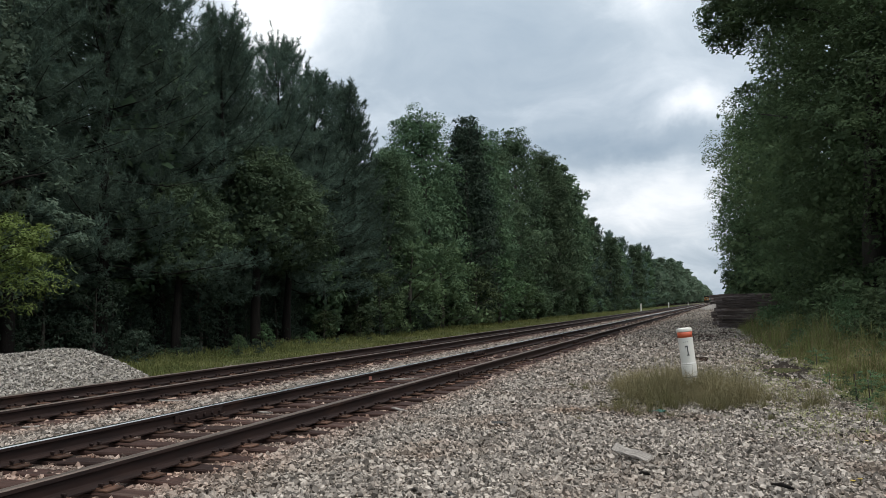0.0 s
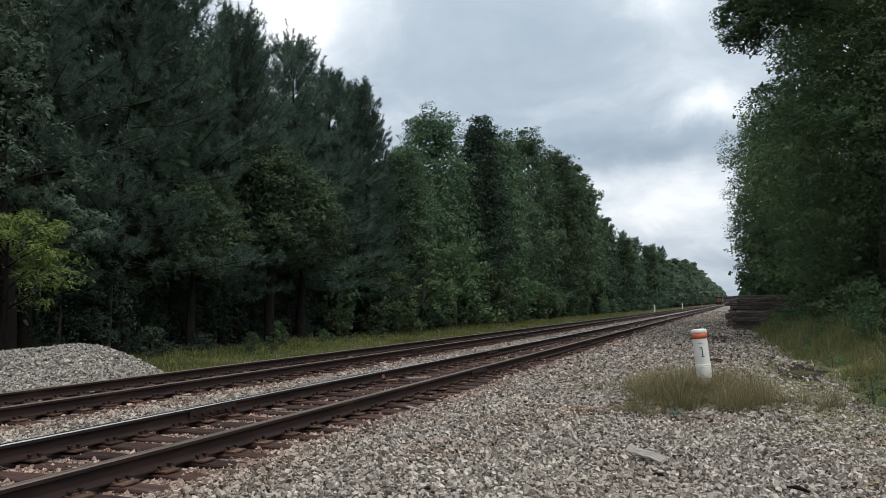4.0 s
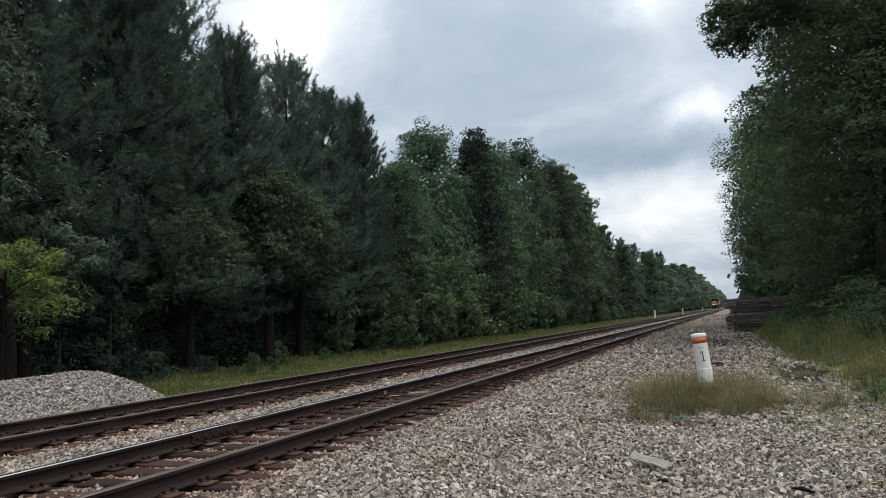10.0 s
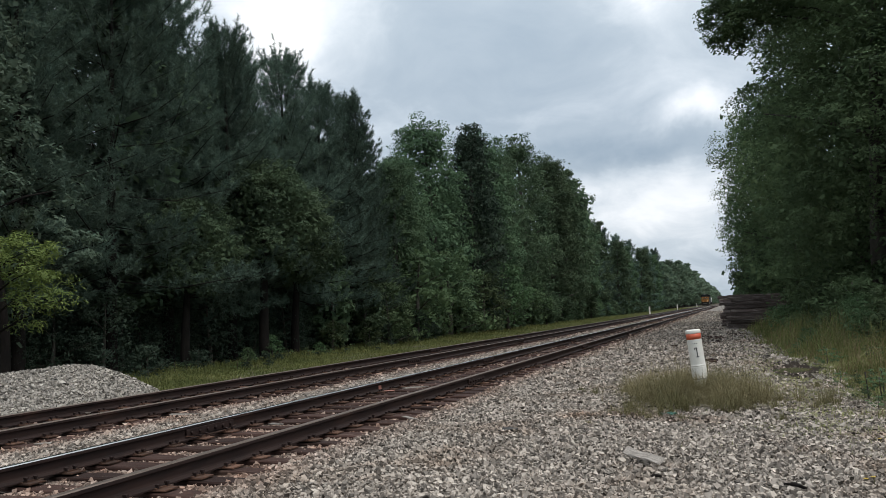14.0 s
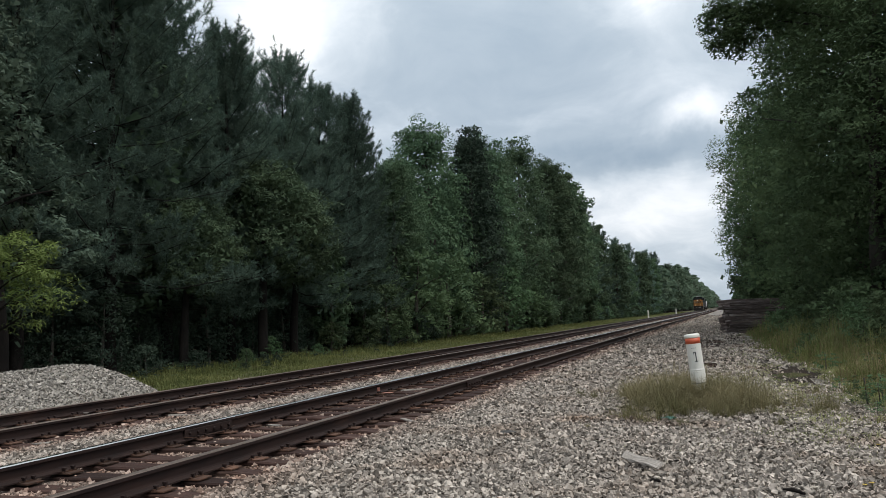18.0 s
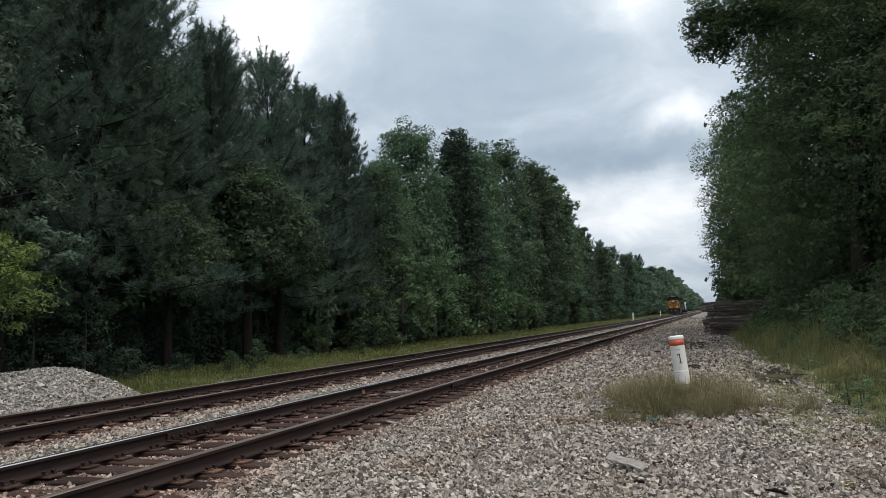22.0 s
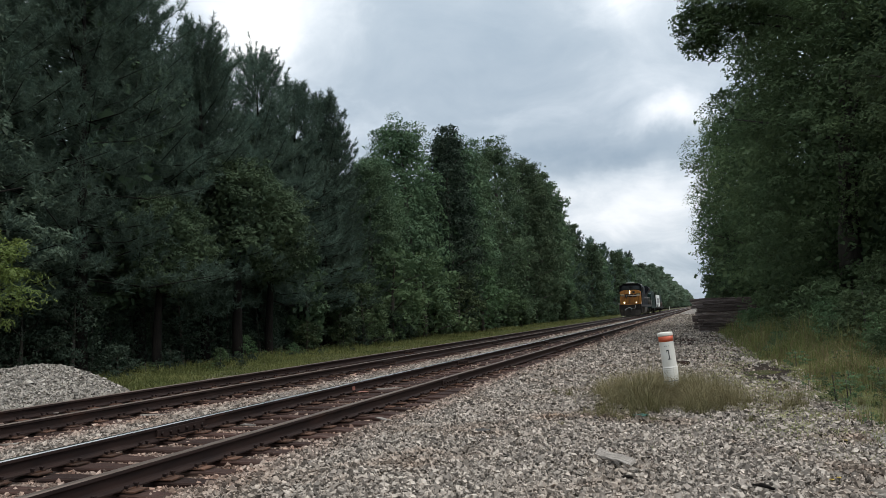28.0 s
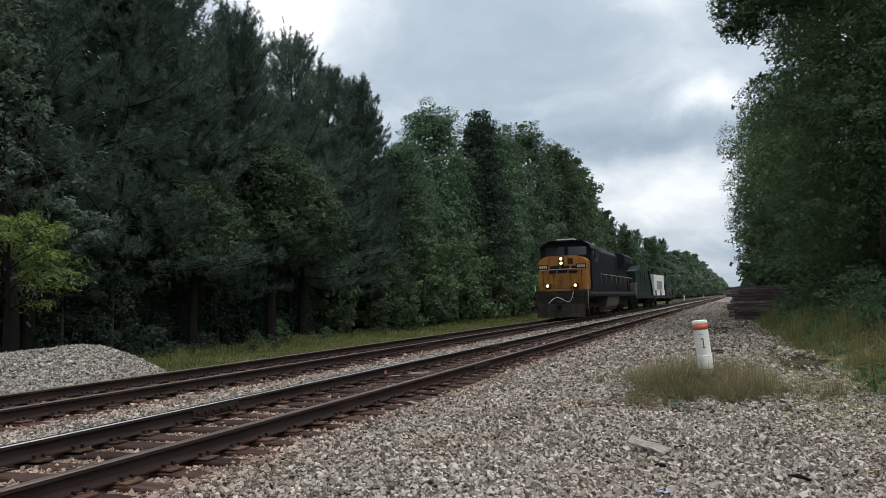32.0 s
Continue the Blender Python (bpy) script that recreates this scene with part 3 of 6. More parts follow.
def build_track(cx, y_from, y_parts, y_far, heads, joints, label, seed):
    rnd = random.Random(seed)
    track = thing("railway_track", label, "railway track", "main line tracks", at=pose(cx, 0, 0))
    for s, head in zip((1, -1), heads):
        part("rail", rail_mesh(head), None, track, at=pose(s * GAUGE / 2, 0, 0.0))
        for y in joints[0 if s == 1 else 1]:
            part("joint_bar", JOINT, None, track, at=pose(s * GAUGE / 2, y, 0.0))
            part("bond_wire", tube([(0.05, -0.5, 0.05), (0.09, -0.3, 0.02), (0.09, 0.3, 0.02), (0.05, 0.5, 0.05)], [0.006] * 4, 5), M_ORANGE_RUST, track, at=pose(s * GAUGE / 2, y, 0.0))
    if cx > -6:
        part("paint_mark", sweep([(0.010, 0.03), (0.022, 0.03), (0.016, 0.10), (0.010, 0.10)], -0.06, 0.05), M_MARK, track, "faded pink paint mark on the rail's web", at=pose(-GAUGE / 2, 13.1, 0.0))
        part("paint_mark", box(-0.09, -0.06, 0.0, 0.09, 0.06, 0.012, 0.003), M_MARK, track, "faded pink paint mark on a tie plate", at=pose(-GAUGE / 2 + 0.20, 13.1, -0.004))
    for i in range(14):
        y = rnd.uniform(5.5, 16.0)
        side = rnd.choice((1.28, 0.35, -0.3, -0.9))
        part("splinter", SPLINTER[rnd.randrange(3)], None, track, "pale splinter of a broken tie", at=pose(side + rnd.uniform(-0.1, 0.1), y, -0.008, rnd.uniform(-6, 6), rnd.uniform(-4, 4), rnd.uniform(-35, 35)))
    y, rest_v, rest_f = y_from, [], []
    while y < y_far:
        jog, turn, drop = rnd.uniform(-0.10, 0.10), rnd.uniform(-1.6, 1.6), rnd.uniform(-0.016, 0.0)
        if y < y_parts:
            tie = part("tie", TIES[rnd.randrange(6)], None, track, at=pose(jog, y, -0.017 + drop, 0, rnd.uniform(-0.3, 0.3), turn + 180 * rnd.randrange(2)))
            if 1.5 < y < 19:
                for s in (1, -1):
                    part("tie_plate", PLATE, None, track, at=pose(s * GAUGE / 2, y, -0.017))
                    for sx, sy in ((0.088, 0.055), (-0.088, -0.055), (0.088, -0.05)):
                        part("spike", SPIKE, None, track, at=pose(s * GAUGE / 2 + sx, y + sy + rnd.uniform(-0.01, 0.01), rnd.uniform(-0.012, 0.0), 0, 0, 0 if sx < 0 else 180))
        else:
            b = len(rest_v)
            for dx, dy, dz in ((-1.3, -0.115, -0.15), (1.3, -0.115, -0.15), (1.3, 0.115, -0.15), (-1.3, 0.115, -0.15), (-1.3, -0.115, 0), (1.3, -0.115, 0), (1.3, 0.115, 0), (-1.3, 0.115, 0)):
                rest_v.append((dx + jog, y + dy, dz - 0.017 + drop))
            rest_f += [(b + 4, b + 5, b + 6, b + 7), (b, b + 1, b + 5, b + 4), (b + 1, b + 2, b + 6, b + 5), (b + 3, b, b + 4, b + 7), (b + 2, b + 3, b + 7, b + 6)]
        y += 0.495 + rnd.uniform(-0.05, 0.05)
    ob = part("tie_rest", np_mesh("tie_rest", rest_v, rest_f, M_TIE), None, track)
    ob["kind"] = "stuff"


build_track(NEAR_X, -24.6, 42, 300, (M_HEAD_DULL, M_HEAD), ((14.2, 26.0, 37.7), (8.1, 19.9, 31.7)), "near railway track of rusty rails on creosoted wooden ties in ballast", 3)
build_track(FAR_X, -24.4, 48, 300, (M_HEAD_DULL, M_HEAD_DULL), ((20.5, 32.4), (26.0, 38.0)), "far railway track of rusty rails on dark wooden ties in ballast", 8)


# ---- loose stone ----
def block():
    v = np.array([(-1, -1, -1), (1, -1, -1), (1, 1, -1), (-1, 1, -1), (-1, -1, 1), (1, -1, 1), (1, 1, 1), (-1, 1, 1)], float) * 0.66
    return v, np.array([(0, 2, 1), (0, 3, 2), (4, 5, 6), (4, 6, 7), (0, 1, 5), (0, 5, 4), (1, 2, 6), (1, 6, 5), (2, 3, 7), (2, 7, 6), (3, 0, 4), (3, 4, 7)])


def wedge():
    v = np.array([(1, 0, -0.75), (-0.55, 0.85, -0.75), (-0.55, -0.85, -0.75), (1, 0, 0.75), (-0.55, 0.85, 0.75), (-0.55, -0.85, 0.75)], float) * 0.92
    return v, np.array([(0, 2, 1), (3, 4, 5), (0, 1, 4), (0, 4, 3), (1, 2, 5), (1, 5, 4), (2, 0, 3), (2, 3, 5)])


def shard():
    v = np.array([(1, 0, -0.6), (-0.6, 0.9, -0.5), (-0.6, -0.9, -0.4), (0.15, 0.1, 1.0)], float)
    return v, np.array([(0, 2, 1), (0, 1, 3), (1, 2, 3), (2, 0, 3)])


def turns(rng, n):
    """n random rotation matrices."""
    q = rng.normal(size=(n, 4))
    q /= np.linalg.norm(q, axis=1)[:, None]
    w, x, y, z = q.T
    return np.stack([1 - 2 * (y * y + z * z), 2 * (x * y - z * w), 2 * (x * z + y * w), 2 * (x * y + z * w), 1 - 2 * (x * x + z * z),
                     2 * (y * z - x * w), 2 * (x * z - y * w), 2 * (y * z + x * w), 1 - 2 * (x * x + y * y)], 1).reshape(-1, 3, 3)


def stones(places, size, rng, coarse=False):
    """Angular stones at places: irregular, each turned its own way."""
    v, f = (block, wedge, shard)[int(coarse)]()
    n = len(places)
    s = size[:, None, None] * rng.uniform(0.70, 1.25, (n, len(v), 1)) * rng.uniform(0.60, 1.25, (n, 1, 3))
    w = np.einsum("nij,nkj->nki", turns(rng, n), v[None] * s)
    w += rng.normal(size=w.shape) * size[:, None, None] * 0.17
    w[:, :, 2] *= 0.8 if coarse == 2 else 0.95
    w += places[:, None, :]
    return w.reshape(-1, 3), (f[None] + (np.arange(n) * len(v))[:, None, None]).reshape(-1, 3)


def join(chunks):
    vs, fs, b = [], [], 0
    for v, f in chunks:
        vs.append(v)
        fs.append(f + b)
        b += len(v)
    return np.concatenate(vs), np.concatenate(fs)


def in_tie_way(x, y):
    return ((np.abs(np.abs(x - NEAR_X) - GAUGE / 2) < 0.10) | (np.abs(np.abs(x - FAR_X) - GAUGE / 2) < 0.10))


def scatter(rng, x0, x1, y0, y1, per_m2):
    n = int((x1 - x0) * (y1 - y0) * per_m2)
    return np.stack([rng.uniform(x0, x1, n), rng.uniform(y0, y1, n)], 1)


def build_gravel():
    rng = np.random.default_rng(5)
    chunks = []
    # x0, x1, y0, y1, stones per square metre, radius, coarse
    for x0, x1, y0, y1, per, r, coarse in (
            (-4.18, 1.1, 4.4, 6.6, 1750, 0.0155, False), (-4.18, 1.1, 4.4, 6.6, 1000, 0.013, 2), (-4.18, 1.6, 6.6, 9.5, 1900, 0.0150, True), (-4.18, 1.9, 9.5, 14.0, 1100, 0.0215, 2),
            (-4.2, 1.9, 14.0, 20.0, 500, 0.028, 2), (-4.2, 1.3, 20.0, 34.0, 240, 0.034, 2), (-4.4, 0.6, 34.0, 70.0, 100, 0.036, 2), (-4.3, 0.6, 70.0, 130.0, 12, 0.058, 2),
            (-7.3, -4.2, 3.4, 9.0, 950, 0.018, True), (-7.2, -4.4, 9.0, 16.0, 520, 0.022, 2), (-7.2, -4.4, 16.0, 34.0, 90, 0.037, 2),
            (-8.4, -6.6, 4.2, 12.0, 900, 0.0195, True), (-8.3, -6.7, 12.0, 34.0, 300, 0.026, 2),
            (-12.2, -8.2, 6.0, 20.0, 110, 0.036, 2), (-8.3, -4.5, 34.0, 80.0, 30, 0.050, 2)):
        xy = scatter(rng, x0, x1, y0, y1, per)
        x, y = xy.T
        keep = ~in_tie_way(x, y)
        keep &= (y > 34) | (x > -4.1) | (rng.uniform(size=len(x)) < 0.85)
        edge = np.maximum(1.9 - 0.036 * y, 0.3) + 0.35 * np.sin(2.1 * y) * np.sin(0.8 * y + 1)
        keep &= (x < edge - 0.3) | (rng.uniform(size=len(x)) < np.clip(1.0 - (x - edge + 0.3) * 1.1, 0.05, 1))
        keep &= ((x + 0.5) ** 2 / 0.9 + (y - 12.2) ** 2 / 1.7 > 1) | (rng.uniform(size=len(x)) < 0.3)
        wet = ((x - 1.12) / 0.5) ** 2 + ((y - 17.2) / 2.5) ** 2 < 1
        keep &= ~wet | (rng.uniform(size=len(x)) < 0.16)
        keep &= ((x - 1.14) / 0.42) ** 2 + ((y - 17.1) / 0.7) ** 2 > 1
        keep &= ~(((x - 1.4) / 0.55) ** 2 + ((y - 14.0) / 1.6) ** 2 < 1) | (rng.uniform(size=len(x)) < 0.5)
        x, y = x[keep], y[keep]
        size = r * np.minimum(rng.lognormal(0, 0.33, len(x)), 1.9)
        lift = (-0.3, 0.45) if x1 < -4.1 else (0.0, 1.0) if y0 > 9 else (0.0, 1.6)
        z = ground_z(x, y) + size * rng.uniform(*lift, len(x))
        chunks.append(stones(np.stack([x, y, z], 1), size, rng, coarse))
    v, f = join(chunks)
    thing("gravel", "loose angular grey limestone ballast stones on the ground", "gravel", kind="stuff", data=np_mesh("gravel", v, f, M_STONE))


build_gravel()


def pile_height(x, y):
    """A heap of tipped stone, steep towards the track and drawn out along it."""
    dx, dy = x + 14.2, y - 13.6
    a = np.arctan2(dy, dx)
    r = np.hypot(dx / np.where(dx > 0, 1.85, 3.0), dy / np.where(dy > 0, 2.2, 7.0)) * (1 + 0.04 * np.sin(3 * a + 1) + 0.03 * np.sin(7 * a))
    return 0.87 * np.clip(1 - r ** 1.6, 0, None) ** 0.95 - 0.015 * np.sin(2.3 * x + 1.7 * y) - 0.015 * np.sin(3.7 * x - 2.9 * y) * (r < 1)


def build_pile():
    rng = np.random.default_rng(11)
    xs, ys = np.arange(-18.2, -11.0, 0.15), np.arange(5.0, 16.2, 0.15)
    gx, gy = np.meshgrid(xs, ys)
    gz = ground_z(gx, gy) + pile_height(gx, gy) - 0.06
    v = np.stack([gx, gy, gz], -1).reshape(-1, 3)
    i = np.arange(len(ys) - 1)[:, None] * len(xs) + np.arange(len(xs) - 1)[None, :]
    f = np.stack([i, i + 1, i + 1 + len(xs), i + len(xs)], -1).reshape(-1, 4)
    pile = thing("gravel_pile", "low heap of pale grey crushed stone beside the track", "gravel pile")
    core = part("core", np_mesh("core", v, f, M_PALE, True), None, pile)
    core["kind"] = "stuff"
    xy = scatter(rng, -17.0, -11.8, 7.6, 16.2, 800)
    x, y = xy.T
    h = pile_height(x, y)
    keep = h > 0.04
    x, y, h = x[keep], y[keep], h[keep]
    size = 0.0255 * rng.lognormal(0, 0.3, len(x))
    z = ground_z(x, y) + h - 0.035 + size * rng.uniform(-0.2, 0.5, len(x))
    v, f = stones(np.stack([x, y, z], 1), size * 1.08, rng, 2)
    ob = part("loose_stone", np_mesh("loose_stone", v, f, M_PALE), None, pile)
    ob["kind"] = "stuff"


build_pile()


# ---- trees ----
def unit(a):
    return a / np.maximum(np.linalg.norm(a, axis=-1, keepdims=True), 1e-9)


def leaf_quads(centres, facing, length, width, rng):
    """One blunt blade per leaf, wider towards its tip, lying across its facing, with a little droop."""
    n = len(centres)
    nrm = unit(facing)
    a = unit(np.cross(nrm, rng.normal(size=(n, 3))))
    b = np.cross(nrm, a)
    le, wi = (length * rng.uniform(0.7, 1.3, n))[:, None], (width * rng.uniform(0.7, 1.3, n))[:, None]
    droop = nrm * le * rng.uniform(-0.2, 0.2, (n, 1))
    v = np.stack([centres - a * le / 2 - b * wi * 0.24, centres - a * le / 2 + b * wi * 0.24, centres + a * le / 2 + b * wi * 0.42 + droop, centres + a * le * 0.42 - b * wi * 0.42 + droop], 1)
    return v.reshape(-1, 3), np.arange(4 * n).reshape(-1, 4)


def blades(base, way, length, width, rng):
    """Thin three-cornered needles or blades from base along way."""
    n = len(base)
    side = unit(np.cross(way, rng.normal(size=(n, 3)))) * (width / 2)
    v = np.stack([base - side, base + side, base + way * length[:, None]], 1)
    return v.reshape(-1, 3), np.arange(3 * n).reshape(-1, 3)


def broadleaf(seed, height, radius, base, clumps, per_clump, leaf, shape=0.6, bark=None, mat=None, limbs=14, swell=1.0, taper=0.25, inside=10, slim=0.6, fill=0.3, extra=(), per_bough=12):
    """Trunk with limbs, and a dense crown of leaf clumps: some on the crown's uneven shell, some on boughs that stand out of it."""
    rng = np.random.default_rng(seed)
    bend = rng.uniform(-0.35, 0.35, 2) * min(1.0, height / 10)
    lobes = rng.uniform(0, 2 * math.pi, 6)

    def shell(f, ang):
        prof = np.sin(np.clip(f * 0.86 + 0.10, 0, 1) * math.pi) ** shape * (1.0 - taper * f)
        return radius * prof * (1 + 0.13 * np.sin(2 * ang + lobes[0] + 4 * f) + 0.12 * np.sin(3 * ang + lobes[1] - 9 * f) + 0.08 * np.sin(5 * ang + lobes[2] + 15 * f))

    boughs = max(9, clumps // per_bough)
    f = ((np.arange(boughs) + rng.uniform(0.1, 0.9, boughs)) / boughs) ** 0.78
    ang = np.arange(boughs) * 2.39996 + rng.uniform(-0.5, 0.5, boughs)
    r = 0.70 * shell(f, ang) * rng.uniform(0.70, 1.10, boughs)
    rb = radius * rng.uniform(0.22, 0.40, boughs) * (1.0 - 0.18 * f)
    z = base + rb * 0.4 + (height - base - rb * 1.0) * f
    mids = np.stack([r * np.cos(ang) + bend[0] * f * 2, r * np.sin(ang) + bend[1] * f * 2, z], 1)
    for x, y, zz, rr in extra * 3:
        mids, rb = np.vstack([mids, [(x, y, zz)]]), np.append(rb, rr)
    boughs = len(rb)
    # clumps on the boughs' upper sides
    n1 = int(clumps * (1 - fill))
    at = np.arange(n1) % boughs
    d = unit(rng.normal(size=(n1, 3)))
    d[:, 2] = np.where(rng.uniform(size=n1) < 0.45, np.abs(d[:, 2]), d[:, 2])
    c1 = mids[at] + d * (rb[at] * rng.uniform(0.60, 0.86, n1))[:, None] * np.array([1.1, 1.1, 0.85])
    s1 = rb[at] * rng.uniform(0.30, 0.46, n1)
    # clumps on the shell between them
    n2 = clumps - n1
    f2 = ((np.arange(n2) + rng.uniform(0, 1, n2)) / n2) ** 0.78
    a2 = np.arange(n2) * 2.39996 + rng.uniform(-0.6, 0.6, n2)
    r2 = 0.74 * shell(f2, a2) * rng.uniform(0.75, 1.0, n2)
    c2 = np.stack([r2 * np.cos(a2) + bend[0] * f2 * 2, r2 * np.sin(a2) + bend[1] * f2 * 2, base + (height - base) * (0.02 + 0.91 * f2)], 1)
    s2 = radius * rng.uniform(0.09, 0.17, n2)
    cx, size = np.vstack([c1, c2]), np.concatenate([s1, s2]) * swell
    # leaves in flattened shells about each clump's middle
    k = np.repeat(np.arange(clumps), per_clump)
    d = unit(rng.normal(size=(len(k), 3)))
    d[:, 2] = np.where(rng.uniform(size=len(k)) < 0.6, np.abs(d[:, 2]), d[:, 2])
    rad = rng.uniform(0.2, 1.0, len(k)) ** 0.45
    off = d * (rad * size[k])[:, None] * np.array([1.15, 1.15, 0.85])
    v1, f1 = leaf_quads(cx[k] + off, d * 0.7 + unit(cx[k] - np.array([0, 0, height * 0.4])) * 0.5 + np.array([0, 0, 0.5]) + 0.42 * rng.normal(size=(len(k), 3)), leaf, leaf * slim, rng)
    chunks = [(v1, f1)]
    # coarser foliage deep inside
    if inside:
        n = inside * clumps
        f3, a3 = rng.uniform(0.0, 0.98, n) ** 0.85, rng.uniform(0, 2 * math.pi, n)
        r3 = shell(f3, a3) * rng.uniform(0.2, 0.76, n)
        deep = np.stack([r3 * np.cos(a3) + bend[0] * f3 * 2, r3 * np.sin(a3) + bend[1] * f3 * 2, base + (height - base) * (0.03 + 0.91 * f3)], 1)
        chunks.append(leaf_quads(deep, rng.normal(size=(n, 3)), leaf * 2.0, leaf * 1.5, rng))
        at = rng.integers(0, boughs, 4 * clumps)
        mid = mids[at] + rng.normal(size=(len(at), 3)) * (rb[at] * 0.34)[:, None]
        chunks.append(leaf_quads(mid, rng.normal(size=(len(at), 3)), leaf * 1.8, leaf * 1.4, rng))
    v, fc = join(chunks)
    crown = np_mesh("crown", v, fc, mat or M_LEAF)
    bm = bmesh.new()
    rt = 0.018 * height + 0.03 * min(1.0, height / 5)
    stem = [(bend[0] * 2 * max(s - 0.2, 0), bend[1] * 2 * max(s - 0.2, 0), -0.1 + s * (height * 0.92 + 0.1)) for s in (0, 0.04, 0.2, 0.4, 0.6, 0.8, 1.0)]
    tube(stem, [rt * 1.5, rt * 1.1, rt, rt * 0.8, rt * 0.55, rt * 0.32, 0.02], 8, bm)
    for i in list(rng.choice(boughs, min(limbs, boughs), replace=False)) + ([boughs - len(extra)] if extra else []):
        tip = Vector(mids[i])
        zz = max(base * 0.7, min(tip.z - 0.5 * math.hypot(tip.x, tip.y), height * 0.8))
        s = zz / (height * 0.92)
        root = Vector((bend[0] * 2 * max(s - 0.2, 0), bend[1] * 2 * max(s - 0.2, 0), zz))
        midp = root.lerp(tip, 0.5) + Vector((0, 0, 0.06 * (tip - root).length))
        rl = max(rt * 0.42 * (1 - 0.6 * s), 0.02)
        tube([root, midp, tip], [rl, rl * 0.65, rl * 0.2], 5, bm)
    return to_mesh("trunk", bm, bark or M_GREYBARK), crown


def pine(seed, height, radius, base, branches, tufts, needles, length=0.34, width=0.05):
    """Straight trunk, long boughs that sweep out and up from near the ground, needles in soft brushes all along them."""
    rng = np.random.default_rng(seed)
    bm = bmesh.new()
    rt = 0.013 * height + 0.02
    lean = rng.uniform(-0.25, 0.25, 2)
    tube([(lean[0] * s, lean[1] * s, -0.1 + s * height) for s in (0, 0.03, 0.3, 0.6, 0.85, 0.98)], [rt * 1.4, rt * 1.1, rt * 0.85, rt * 0.55, rt * 0.28, 0.02], 8, bm)
    bases, ways, lens = [], [], []
    for i in range(branches):
        s = (i + rng.uniform(0, 1)) / branches
        z = base + (height - base) * s ** 0.95
        az = i * 2.39996 + rng.uniform(-0.5, 0.5)
        reach = radius * (1 - s) ** 0.50 * rng.uniform(0.5, 1.15) + 0.30 + 0.3 * (s > 0.75)
        rise = math.radians(-18 + 74 * s + rng.uniform(-12, 14))
        root = np.array([lean[0] * z / height, lean[1] * z / height, z])
        flat = np.array([math.cos(az), math.sin(az), 0])
        tip = root + flat * reach * math.cos(rise) + np.array([0, 0, reach * math.sin(rise) + 0.14 * reach])
        tip[2] = max(tip[2], 0.5)
        midp = (root + tip) / 2 - np.array([0, 0, 0.08 * reach])
        rb = max(rt * 0.2 * (1 - 0.7 * s), 0.010)
        tube([root, midp, tip], [rb, rb * 0.6, rb * 0.3], 4, bm, caps=False)
        side = np.cross(flat, (0, 0, 1))
        for j in range(tufts):
            u = 0.22 + 0.78 * (j + rng.uniform(0.2, 1)) / tufts
            p = root * (1 - u) ** 2 + 2 * midp * u * (1 - u) + tip * u * u
            sw = rng.normal() * 0.26 * reach * (1.1 - 0.65 * u) * (j < tufts - 2)
            p = p + side * sw + np.array([0, 0, rng.normal() * 0.16 + 0.08])
            d = unit(flat * rng.uniform(0.2, 1.0) + side * (np.sign(sw) * 0.4) + np.array([0, 0, rng.uniform(0.1, 1.1) + 0.8 * s]))
            stem = rng.uniform(0.22, 0.5) * (1.2 if s > 0.7 else 1.0)
            q = rng.uniform(0, 1, needles)
            w = unit(d[None] * (0.35 + 0.6 * q[:, None]) + unit(rng.normal(size=(needles, 3))) * 0.9)
            bases.append(p[None] + d[None] * (q[:, None] - 0.3) * stem)
            ways.append(w)
            lens.append(length * rng.uniform(0.6, 1.15, needles))
    v, f = blades(np.concatenate(bases), np.concatenate(ways), np.concatenate(lens), width, rng)
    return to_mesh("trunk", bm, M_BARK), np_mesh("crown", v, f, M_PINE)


KINDS = {}


def kind_of(key, make):
    if key not in KINDS:
        KINDS[key] = make()
    return KINDS[key]


